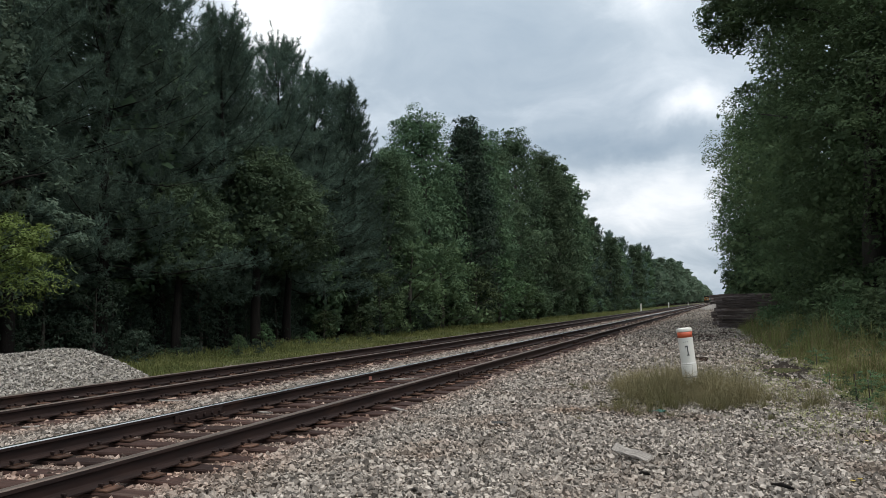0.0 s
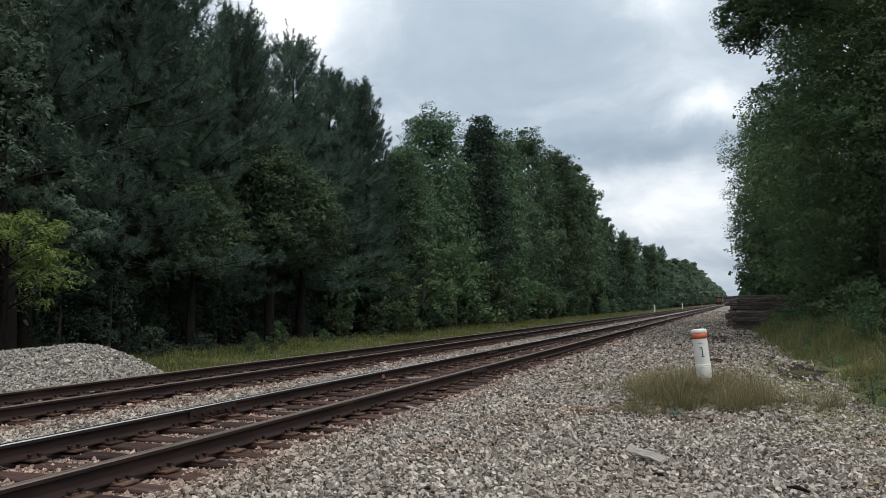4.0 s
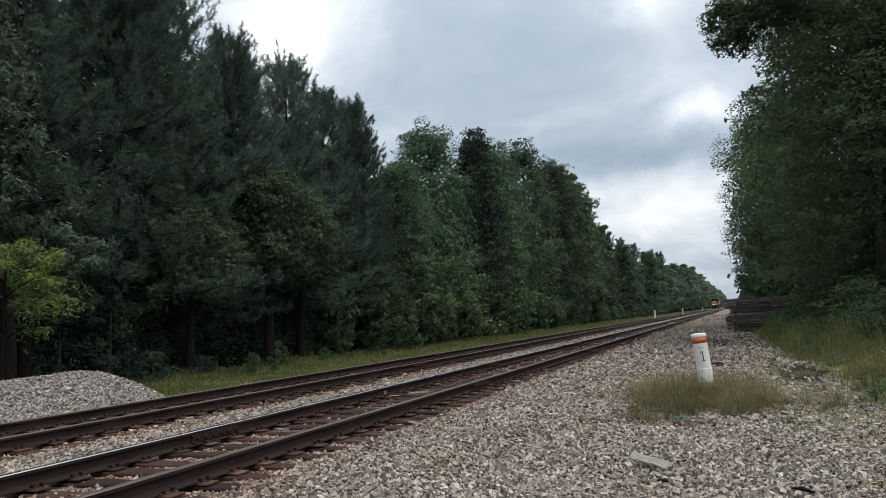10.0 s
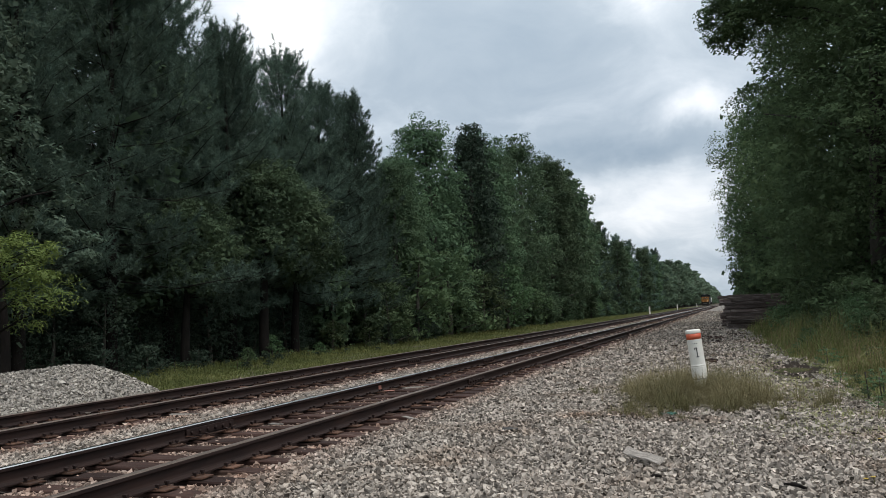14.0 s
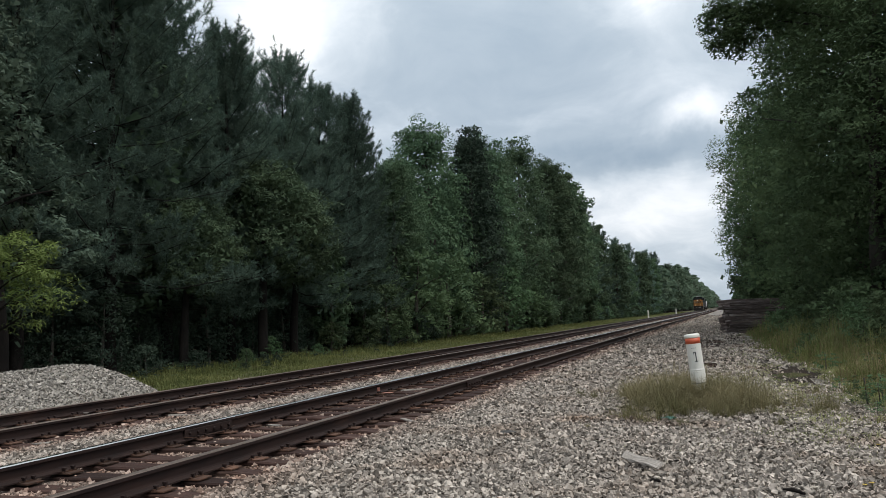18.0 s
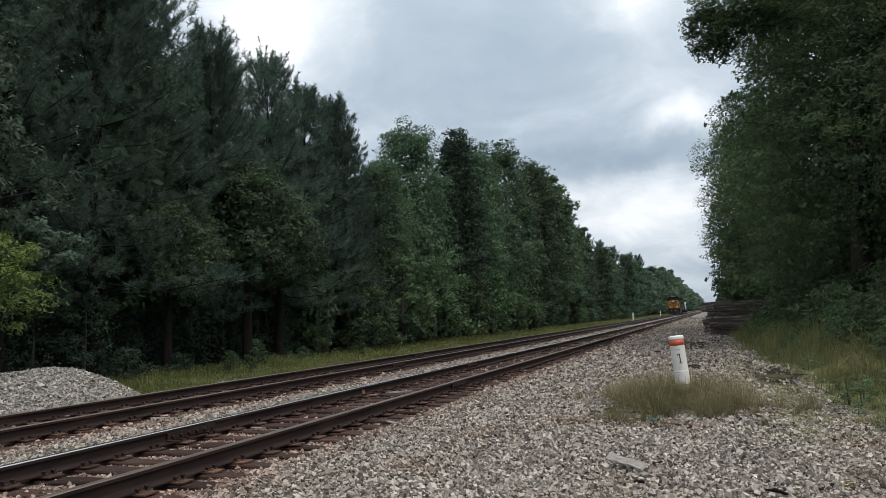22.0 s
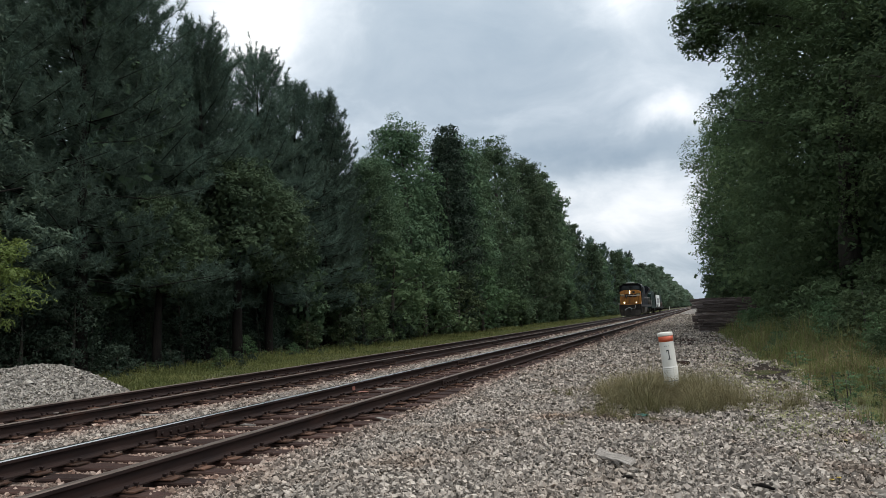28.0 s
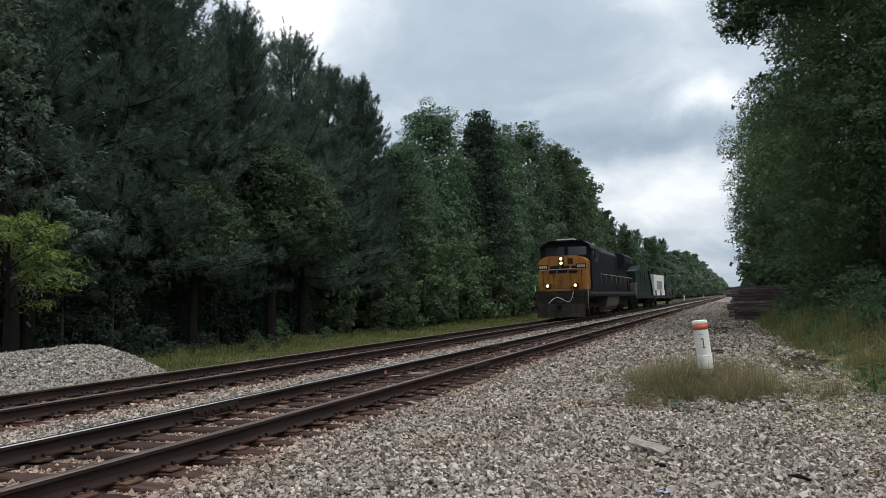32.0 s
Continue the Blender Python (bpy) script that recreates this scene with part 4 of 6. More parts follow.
# the bough that hangs out over the verge from the tree nearest on the right: x, y, z, radius
OVERHANG = ((-2.5, 0.1, 10.4, 1.0), (-3.3, 0.2, 9.4, 0.6), (-2.8, 0.0, 9.7, 0.8), (-3.5, 0.3, 10.2, 0.65), (-2.9, -0.3, 10.6, 0.9), (-3.1, 0.2, 11.2, 0.8), (-2.1, 0.0, 9.9, 0.9))
MODELS = {
    "pine_a": lambda: pine(21, 14.0, 3.9, 2.5, 98, 22, 42, 0.23, 0.023),
    "pine_b": lambda: pine(22, 14.0, 3.6, 2.7, 93, 22, 42, 0.23, 0.023),
    "pine_c": lambda: pine(23, 14.0, 3.4, 2.4, 93, 22, 42, 0.23, 0.023),
    "pine_low": lambda: pine(24, 14.0, 3.2, 0.5, 60, 13, 15, 0.42, 0.07),
    "pine_back": lambda: pine(25, 14.0, 3.2, 1.6, 56, 14, 18, 0.34, 0.05),
    "oak_a": lambda: broadleaf(31, 14.0, 3.7, 0.5, 460, 58, 0.11, 0.5),
    "oak_b": lambda: broadleaf(32, 14.0, 3.4, 0.4, 430, 58, 0.11, 0.5),
    "oak_c": lambda: broadleaf(33, 14.0, 3.0, 0.4, 400, 58, 0.105, 0.5),
    "dark_oak": lambda: broadleaf(56, 14.0, 2.9, 0.4, 400, 46, 0.11, 0.42, mat=M_LEAF_DARK_SHADE),
    "oak_mid": lambda: broadleaf(34, 14.0, 3.5, 0.4, 230, 26, 0.22, 0.5, swell=1.15, inside=6),
    "oak_mid2": lambda: broadleaf(35, 14.0, 3.1, 0.4, 220, 26, 0.22, 0.55, swell=1.15, inside=6),
    "far_a": lambda: broadleaf(36, 14.0, 3.6, 0.4, 110, 16, 0.38, 0.55, limbs=5, inside=5, swell=1.25),
    "far_b": lambda: broadleaf(37, 14.0, 3.1, 0.4, 104, 16, 0.38, 0.6, limbs=5, inside=5, swell=1.25),
    "haze_a": lambda: broadleaf(38, 14.0, 3.8, 0.4, 40, 9, 0.85, 0.55, limbs=3, inside=5, swell=1.3),
    "haze_b": lambda: broadleaf(39, 14.0, 3.3, 0.4, 38, 9, 0.85, 0.6, limbs=3, inside=5, swell=1.3),
    "line_a": lambda: broadleaf(71, 14.0, 3.6, 0.4, 110, 16, 0.38, 0.55, limbs=5, inside=5, swell=1.25, mat=M_LEAF_HAZED),
    "line_b": lambda: broadleaf(72, 14.0, 3.1, 0.4, 104, 16, 0.38, 0.6, limbs=5, inside=5, swell=1.25, mat=M_LEAF_HAZED),
    "line_c": lambda: broadleaf(73, 14.0, 3.8, 0.4, 40, 9, 0.85, 0.55, limbs=3, inside=5, swell=1.3, mat=M_LEAF_HAZED),
    "right_a": lambda: broadleaf(41, 14.0, 3.9, 0.5, 900, 92, 0.076, 0.34, taper=0.0, slim=0.7, mat=M_LEAF_OLIVE, extra=OVERHANG),
    "right_b": lambda: broadleaf(42, 14.0, 3.7, 0.4, 840, 88, 0.080, 0.34, taper=0.1, slim=0.7, mat=M_LEAF_OLIVE),
    "right_c": lambda: broadleaf(43, 14.0, 3.8, 0.4, 620, 60, 0.092, 0.34, taper=0.05, slim=0.7, mat=M_LEAF_OLIVE),
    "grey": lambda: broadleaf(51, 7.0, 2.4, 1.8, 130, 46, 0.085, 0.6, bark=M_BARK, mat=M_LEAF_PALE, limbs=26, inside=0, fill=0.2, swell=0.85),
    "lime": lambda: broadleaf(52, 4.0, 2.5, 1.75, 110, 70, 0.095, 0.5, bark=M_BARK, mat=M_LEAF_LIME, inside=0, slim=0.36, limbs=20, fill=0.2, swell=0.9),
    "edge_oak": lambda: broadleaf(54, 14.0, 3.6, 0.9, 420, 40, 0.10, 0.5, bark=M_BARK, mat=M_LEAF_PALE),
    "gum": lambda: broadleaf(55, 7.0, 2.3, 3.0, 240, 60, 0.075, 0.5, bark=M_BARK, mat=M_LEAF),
    "deep_a": lambda: broadleaf(66, 14.0, 3.7, 1.0, 170, 26, 0.20, 0.5, inside=5, swell=1.15),
    # leaves darkened, standing in for the shade under the canopy
    "under": lambda: broadleaf(65, 5.0, 2.4, 0.1, 130, 40, 0.080, 0.45, inside=6, mat=M_LEAF_DARK_SHADE),
    "weed": lambda: broadleaf(64, 0.8, 0.5, 0.02, 22, 20, 0.05, 0.4, mat=M_SHRUB, limbs=0, inside=0, fill=0.2, swell=1.2),
    "sapling": lambda: broadleaf(53, 5.0, 1.5, 0.3, 90, 40, 0.11, 0.5, inside=4),
    "bush_a": lambda: broadleaf(61, 2.4, 1.5, 0.05, 60, 34, 0.075, 0.45, mat=M_SHRUB, limbs=8, inside=5),
    "bush_b": lambda: broadleaf(62, 1.8, 1.2, 0.05, 52, 34, 0.065, 0.4, mat=M_SHRUB, limbs=8, inside=5),
    "bush_d": lambda: broadleaf(67, 1.8, 1.2, 0.05, 56, 36, 0.06, 0.4, mat=M_LEAF_DARK_SHADE, limbs=8, inside=5),
    "bush_c": lambda: broadleaf(63, 3.4, 1.7, 0.1, 70, 36, 0.085, 0.5, mat=M_SHRUB, limbs=8, inside=5),
}
SIZE = {"grey": 7.0, "gum": 7.0, "lime": 4.0, "sapling": 5.0, "weed": 0.8, "under": 5.0, "bush_a": 2.4, "bush_b": 1.8, "bush_d": 1.8, "bush_c": 3.4}
FIRST = {}


def plant(model, x, y, height, name, label, category, group, wide=1.0, turn=None):
    """One tree or bush on the ground; further ones of its model are copies that share the meshes."""
    s = height / SIZE.get(model, 14.0)
    turn = random.uniform(0, 360) if turn is None else turn
    m = pose(x, y, float(ground_z(x, y)) - 0.02, 0, 0, turn) @ Matrix.Diagonal((s * wide, s * wide, s, 1))
    key = (model, name, label)
    if key in FIRST:
        return copy_thing(FIRST[key], m @ Matrix.Diagonal([1 / c for c in FIRST[key].scale] + [1]))
    trunk, crown = kind_of(model, MODELS[model])
    ob = FIRST[key] = thing(name, label, category, group)
    ob.matrix_basis = m
    part("trunk", trunk, None, ob)
    part("crown", crown, None, ob)
    return ob


PINE = ("pine_tree", "tall dark pine with drooping brushes of needles at the wood's edge", "tree", "trees along the left of the tracks")
OAK = ("broadleaf_tree", "tall broadleaf tree in full dark green leaf at the wood's edge", "tree", "trees along the left of the tracks")
DEEP = ("woodland_tree", "shaded tree standing deeper in the wood", "tree", "trees along the left of the tracks")
RIGHT = ("roadside_tree", "large leafy tree overhanging the gravel verge", "tree", "trees along the right of the tracks")
FAR = ("distant_tree", "distant green tree in the line along the railway", "tree", "distant trees")
BUSH = ("shrub", "leafy green shrub at the foot of the trees", "shrub", "undergrowth")


def build_woods():
    # front row on the left: place along the track, height, model
    for y, h, model in ((9.0, 14.5, "edge_oak"), (13.6, 14.5, "edge_oak"), (16.3, 13.6, "pine_c"), (19.5, 14.4, "pine_b"), (22.6, 14.2, "pine_a"),
                        (25.8, 12.9, "pine_c"), (27.6, 12.4, "pine_b"), (30.3, 13.1, "pine_a"), (33.4, 12.5, "pine_b"), (36.2, 12.7, "pine_c"),
                        (38.8, 11.6, "pine_a"), (42.0, 11.4, "oak_c"), (45.0, 11.8, "oak_b"), (50.5, 16.0, "oak_a"), (57.5, 16.6, "dark_oak")):
        spec = PINE if model.startswith("pine") else OAK
        plant(model, -19.0 + random.uniform(-0.5, 0.5), y, h, *spec)
    for y, h, model in ((62.5, 17.5, "oak_b"), (69.7, 17.4, "oak_a"), (77.0, 20.0, "oak_b"), (87.0, 20.2, "oak_a"), (93.0, 18.5, "oak_mid"), (97.5, 20.0, "oak_mid2"),
                        (104.0, 17.4, "oak_mid"), (113.0, 16.0, "pine_low"), (123.0, 15.8, "oak_mid2"), (131.7, 14.2, "pine_low"), (141.0, 14.0, "oak_mid"),
                        (150.0, 14.4, "pine_low"), (160.0, 14.4, "oak_mid2"), (170.0, 14.8, "pine_low"), (180.0, 15.2, "oak_mid"), (195.0, 15.0, "pine_low"),
                        (209.0, 15.4, "oak_mid2"), (223.0, 16.3, "pine_low")):
        spec = PINE if model.startswith("pine") else OAK
        plant(model, -19.3 + random.uniform(-0.8, 0.8), y, h, *spec)
    # rows deeper in the wood, added to block light and sky
    for row, (x, y0, y1, step) in enumerate(((-22.3, 5.0, 66.0, 4.2), (-26.5, 8.0, 66.0, 6.0), (-31.5, 10.0, 80.0, 9.0))):
        y = y0
        while y < y1:
            model = ("far_a", "far_b", "pine_low", "far_b")[random.randrange(4)] if y > 45 else ("deep_a", "pine_back")[random.randrange(2)]
            plant(model, x + random.uniform(-1, 1), y, random.uniform(12.4, 14.2) * (1.0 if y > 26 else 1.12) - 1.6 * (38 < y < 48), *DEEP, wide=1.25)
            y += step * random.uniform(0.8, 1.2)
    for y in (7.0, 11.2, 15.0, 18.0, 21.2, 24.2, 27.0, 29.0, 32.0):
        plant("pine_back", -21.0 + random.uniform(-0.4, 0.4), y, 14.4 - 0.05 * max(y - 20, 0) ** 2, *PINE, wide=1.1)
    # broadleaf trees that lean out between the pines
    for x, y, h in ((-17.5, 21.6, 6.2), (-17.4, 26.2, 8.4), (-17.7, 29.0, 7.2)):
        plant("gum", x, y, h, "understorey_tree", "slender broadleaf tree in full leaf before the dark pines", "tree", "undergrowth", wide=1.1)
    # leafy growth under the nearest pines, its leaves darkened for the canopy's shade
    y = 16.5
    while y < 34:
        plant("under", -18.9 + random.uniform(-0.5, 0.4) + 0.03 * max(y - 24, 0), y, random.uniform(2.0, 3.6), "understorey_tree", "understorey tree in the wood's shade", "tree", "undergrowth", wide=0.95)
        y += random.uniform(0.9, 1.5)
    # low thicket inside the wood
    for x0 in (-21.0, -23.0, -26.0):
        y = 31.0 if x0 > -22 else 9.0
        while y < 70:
            plant("under" if y < 38 and x0 > -24 else ("far_a", "far_b")[random.randrange(2)], x0 + random.uniform(-1, 1), y, random.uniform(4.0, 6.5), "understorey_tree", "understorey tree in the wood's shade", "tree", "undergrowth", wide=1.5)
            y += random.uniform(3.0, 4.6) if y < 40 else random.uniform(5, 7)
    # two back rows, added to shut out the sky between the trunks
    y = 18.0
    while y < 80:
        plant(("far_a", "far_b")[random.randrange(2)], -37.0 + random.uniform(-1, 1), y, random.uniform(3.5, 5.0), "understorey_tree", "understorey tree in the wood's shade", "tree", "undergrowth", wide=2.2)
        y += 3.2
    y = 0.0
    while y < 120:
        plant(("haze_a", "haze_b")[random.randrange(2)], -43.0 + random.uniform(-1.5, 1.5), y, random.uniform(11, 14), *DEEP, wide=1.5)
        y += random.uniform(3.5, 5.0)
    y = 66.0
    while y < 230:
        plant(("haze_a", "haze_b")[random.randrange(2)], -24.0 + random.uniform(-1.5, 1.5), y, random.uniform(12, 15), *DEEP, wide=1.15)
        y += random.uniform(6, 9)
    # between the front trees, lower growth that closes the wall of leaves
    y = 33.0
    while y < 110:
        model = ("sapling", "bush_c", "far_a", "far_b")[random.randrange(4)]
        plant(model, -17.6 + random.uniform(-0.7, 0.5), y, random.uniform(3.2, 6.5), *DEEP, wide=1.15 if model in ("sapling", "bush_c") else 1.0)
        y += random.uniform(2.2, 4.2) * (1 if y < 60 else 1.6)
    # the line runs on into the distance on both sides
    y = 236.0
    while y < 1500:
        h = 14.5 + 5.5 * min(max((y - 260) / 120, 0), 1) + random.uniform(-1.5, 1.5)
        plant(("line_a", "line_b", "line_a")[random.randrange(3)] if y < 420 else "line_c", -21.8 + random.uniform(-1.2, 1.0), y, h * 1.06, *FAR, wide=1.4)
        plant(("haze_a", "haze_b")[random.randrange(2)], -27.5 + random.uniform(-1.5, 1.5), y + 4, h * 0.95, *FAR, wide=1.3)
        y += random.uniform(7, 11) * (1 if y < 500 else 1.9)
    # right-hand side, from the nearest back
    # trees past x = 8 are unseen, added to block light and gaps
    for x, y, h, model, turn in ((7.6, 22.5, 13.5, "right_b", 40), (5.2, 31.0, 17.1, "right_a", 0), (9.0, 30.0, 16.5, "far_a", 0), (5.71, 38.5, 17.5, "right_b", 254), (9.2, 38.0, 15.5, "far_b", 90),
                                 (3.92, 47.5, 14.1, "right_c", 189), (3.31, 55.0, 14.0, "right_c", 273), (8.5, 47.0, 15.0, "far_a", 120), (4.4, 62.0, 11.0, "oak_a", 10), (4.4, 71.0, 11.0, "oak_b", 170),
                                 (9.0, 58.0, 14.0, "far_a", 200), (9.5, 72.0, 14.0, "far_b", 30), (4.5, 82.0, 11.5, "oak_mid", 80), (4.6, 94.0, 12.0, "oak_mid2", 10), (4.6, 107.0, 12.0, "oak_mid", 220),
                                 (5.0, 121.0, 12.0, "oak_mid2", 140), (5.2, 137.0, 12.0, "far_a", 60), (5.4, 155.0, 12.0, "far_b", 300)):
        plant(model, x, y, h, *RIGHT, wide=1.12, turn=turn)
    for x, y, h in ((2.0, 50.5, 6.0), (1.9, 57.0, 7.6), (2.4, 66.0, 8.0)):
        plant("sapling", x, y, h, "roadside_sapling", "young leafy tree growing behind the stack of ties", "tree", "trees along the right of the tracks", wide=1.0)
    # further unseen rows behind them, added for the same blocking
    for x0, y0, y1 in ((12.5, 24.0, 90.0), (16.0, 26.0, 90.0)):
        y = y0
        while y < y1:
            plant(("haze_a", "haze_b")[random.randrange(2)], x0 + random.uniform(-1, 1), y, random.uniform(12, 15), *DEEP, wide=1.2)
            y += random.uniform(6, 8)
    y = 175.0
    while y < 1500:
        plant(("far_a", "far_b") [random.randrange(2)] if y < 320 else ("haze_a", "haze_b")[random.randrange(2)], 6.0 + random.uniform(-0.6, 1.5), y, random.uniform(11, 13), *FAR, wide=1.1)
        y += random.uniform(14, 20) * (1 if y < 500 else 1.8)


def build_undergrowth():
    plant("grey", -17.2, 14.3, 8.6, "young_tree", "thin young tree with pale grey-green leaves and bare twigs", "tree", "undergrowth")
    plant("lime", -15.2, 12.5, 3.9, "young_tree", "young tree with drooping yellow-green leaves above the stone heap", "tree", "undergrowth")
    y = 19.0
    while y < 230:
        plant(("bush_d", "bush_d", "bush_c")[random.randrange(3)] if y < 45 else ("haze_a", "haze_b")[random.randrange(2)], -17.0 + random.uniform(-0.6, 0.4) - 1.0 * min(max((y - 28) / 25, 0), 1), y, random.uniform(0.9, 2.0) * (0.6 if y < 30 else 1.0 if y < 45 else 1.35), *BUSH, wide=1.1 if y < 45 else 1.6)
        y += random.uniform(1.8, 3.4) * (1 if y < 45 else 0.75)
    for i in range(50):
        y = random.uniform(16.5, 34.0)
        x = -15.6 - random.uniform(0.0, 2.0)
        plant(("weed", "bush_d")[random.random() < 0.4], x, y, random.uniform(0.2, 0.55) * (1.0 if x < -16.2 else 0.6), "weed", "dark leafy weed at the edge of the wood", "weed", "weeds", wide=1.3)
    for i in range(60):
        y = random.uniform(9.5, 30.0)
        plant("weed", 2.2 - 0.045 * y + random.uniform(0.0, 2.4), y, random.uniform(0.12, 0.45), "weed", "low leafy green weed in the verge grass", "weed", "weeds", wide=1.3)
    for i in range(30):
        y = random.uniform(15.5, 44.0)
        x = 3.6 + random.uniform(-0.3, 3.2) + 0.02 * (30 - y)
        plant(("bush_a", "bush_b", "bush_c")[random.randrange(3)], x, y, random.uniform(0.9, 2.6), *BUSH, wide=1.15)
    for x, y, h in ((4.0, 37.0, 2.6), (4.4, 34.5, 2.9), (3.3, 34.0, 1.6), (4.9, 30.5, 2.6), (4.2, 28.5, 1.9), (5.2, 26.5, 2.4), (4.6, 24.0, 1.8), (5.4, 21.5, 2.1), (3.6, 41.5, 2.8), (2.4, 48.5, 3.2), (3.4, 46.5, 3.4)):
        plant("bush_c", x, y, h, *BUSH, wide=1.2)
    for x, y, h in ((2.9, 27.0, 1.2), (3.5, 25.0, 1.45), (3.2, 22.5, 1.1), (4.0, 21.5, 1.5), (3.8, 19.0, 1.15), (3.4, 30.0, 1.5), (4.3, 17.0, 1.2)):
        plant("bush_a", x, y, h, *BUSH, wide=1.1)
    for i in range(16):
        y = random.uniform(22, 41)
        plant(("bush_a", "bush_b")[random.randrange(2)], 2.2 + random.uniform(-0.3, 1.2), y, random.uniform(0.6, 1.4), *BUSH, wide=1.2)
    for i in range(18):
        y = random.uniform(48, 140)
        plant(("haze_a", "haze_b")[random.randrange(2)], 2.2 + random.uniform(-0.5, 1.5), y, random.uniform(1.4, 3.0), *BUSH, wide=1.2)


build_woods()
build_undergrowth()


# ---- grass ----
def grass_mesh(name, x, y, height, width, rng, mat, lean=0.45, az=None):
    """Bent blades: a narrow strip that tapers to a point."""
    n = len(x)
    b = np.stack([x, y, ground_z(x, y) - 0.01], 1)
    az = rng.uniform(0, 2 * math.pi, n) if az is None else az
    way = np.stack([np.cos(az), np.sin(az), np.zeros(n)], 1)
    side = np.stack([-np.sin(az), np.cos(az), np.zeros(n)], 1) * (width / 2)
    le = np.abs(rng.normal(size=n))[:, None] * lean
    h = (height * rng.uniform(0.5, 1.25, n))[:, None]
    up = np.array([0, 0, 1.0])
    mid = b + (up * 0.6 + way * 0.25 * le) * h
    tip = b + (up * np.clip(1.0 - 0.3 * le, 0.3, 1) + way * 0.9 * le) * h
    v = np.stack([b - side, b + side, mid + side * 0.75, mid - side * 0.75, tip], 1).reshape(-1, 3)
    i = np.arange(n)[:, None] * 5
    f = np.concatenate([i + np.array([[0, 1, 2]]), i + np.array([[0, 2, 3]]), i + np.array([[3, 2, 4]])])
    return np_mesh(name, v, f, mat)


def build_grass():
    rng = np.random.default_rng(17)
    # the tuft round the marker post, lower just before it
    n = 330
    a, r = rng.uniform(0, 2 * math.pi, n), np.abs(rng.normal(size=n)) * 0.62
    r = r * (1 + 0.22 * np.sin(3 * a + 1) + 0.16 * np.sin(5 * a))
    cx, cy = -0.54 + (1.05 + 0.25 * (np.cos(a) > 0)) * r * np.cos(a), 11.75 + 1.4 * r * np.sin(a)
    low = 0.30 + 0.70 * np.clip(np.hypot((cx + 0.48) / 0.36, (cy - 11.4) / 1.0), 0, 1) ** 2
    ch = (0.38 + 0.16 * np.clip((cy - 11.2) / 1.0, 0, 1)) * np.clip(1.3 - 0.6 * r, 0.3, 1) * rng.uniform(0.55, 1.35, n) * low
    k = np.repeat(np.arange(n), 80)
    az = rng.uniform(0, 2 * math.pi, len(k))
    out = np.abs(rng.normal(size=len(k))) * 0.045
    x, y = cx[k] + out * np.cos(az), cy[k] + out * np.sin(az)
    thing("grass_tuft", "tuft of dry olive grass growing round the marker post", "grass", kind="stuff", data=grass_mesh("grass_tuft", x, y, ch[k] * rng.uniform(0.5, 1.2, len(k)), 0.0055, rng, M_GRASS, 1.25, az + rng.normal(size=len(k)) * 0.4))
    n = 260
    x, y = -0.53 + 0.7 * rng.normal(size=n) * 0.8, 12.3 + 0.8 * rng.normal(size=n) * 0.8
    thing("seed_stems", "thin straw-coloured seed stems rising from the tuft", "grass", kind="stuff", data=grass_mesh("seed_stems", x, y, np.full(n, 0.30), 0.004, rng, M_STRAW, 0.9))
    # sparse low growth on the stones of the verge
    n = 90000
    x, y = rng.uniform(-1.2, 2.4, n), rng.uniform(7.6, 27.0, n)
    edge = np.maximum(1.75 - 0.036 * y, 0.35)
    patchy = np.sin(2.7 * x + 1.9 * y) * np.sin(1.7 * y - 2.1 * x) + 0.6 * np.sin(7.1 * x - 3.3 * y) * np.sin(5.3 * y + 2.9 * x)
    mat = np.exp(-((x - 0.55) / 0.75) ** 2 - ((y - 15.0) / 4.5) ** 2) * 0.55 + 0.5 * np.exp(-((x - 0.65) / 0.35) ** 2 - ((y - 9.35) / 0.35) ** 2) + 0.6 * np.exp(-((x - 1.2) / 0.4) ** 2 - ((y - 10.0) / 0.9) ** 2)
    keep = rng.uniform(size=n) < (np.clip(0.62 - 0.42 * (edge - x), 0.02, 1) * np.clip(0.55 + patchy, 0.0, 1) * np.where(y < 10.5, 0.22, 1.0) + mat * np.clip(0.8 + patchy, 0, 1))
    keep &= ((x - 1.12) / 0.46) ** 2 + ((y - 17.2) / 1.7) ** 2 > 1
    x, y = x[keep], y[keep]
    thing("sparse_grass", "sparse short grass between the verge stones", "grass", kind="stuff", data=grass_mesh("sparse_grass", x, y, np.full(len(x), 0.075), 0.007, rng, M_VERGE, 1.4))
    # verge on the right: rank grass, thin at its edge, higher towards the shrubs
    xs, ys, hs = [], [], []
    for x0, x1, y0, y1, per in ((0.9, 5.5, 8.0, 16.0, 900), (0.3, 5.5, 16.0, 30.0, 560), (0.2, 5.0, 30.0, 42.0, 260), (0.3, 3.5, 46.0, 120.0, 22)):
        xy = scatter(rng, x0, x1, y0, y1, per)
        x, y = xy.T
        edge = np.maximum(1.75 - 0.036 * y, 0.35) + 0.4 * np.sin(1.7 * y) * np.sin(0.6 * y + 1)
        d = x - edge
        clump = np.sin(3.1 * x + 1.3 * y) * np.sin(2.3 * y - 1.1 * x) * 0.5 + 0.5
        keep = (rng.uniform(size=len(x)) < np.clip(d * 0.75 + 0.15, 0, 1) * (0.25 + 0.75 * clump))
        keep &= ((x - 1.12) / 0.52) ** 2 + ((y - 17.2) / 2.4) ** 2 > 1
        x, y, d = x[keep], y[keep], d[keep]
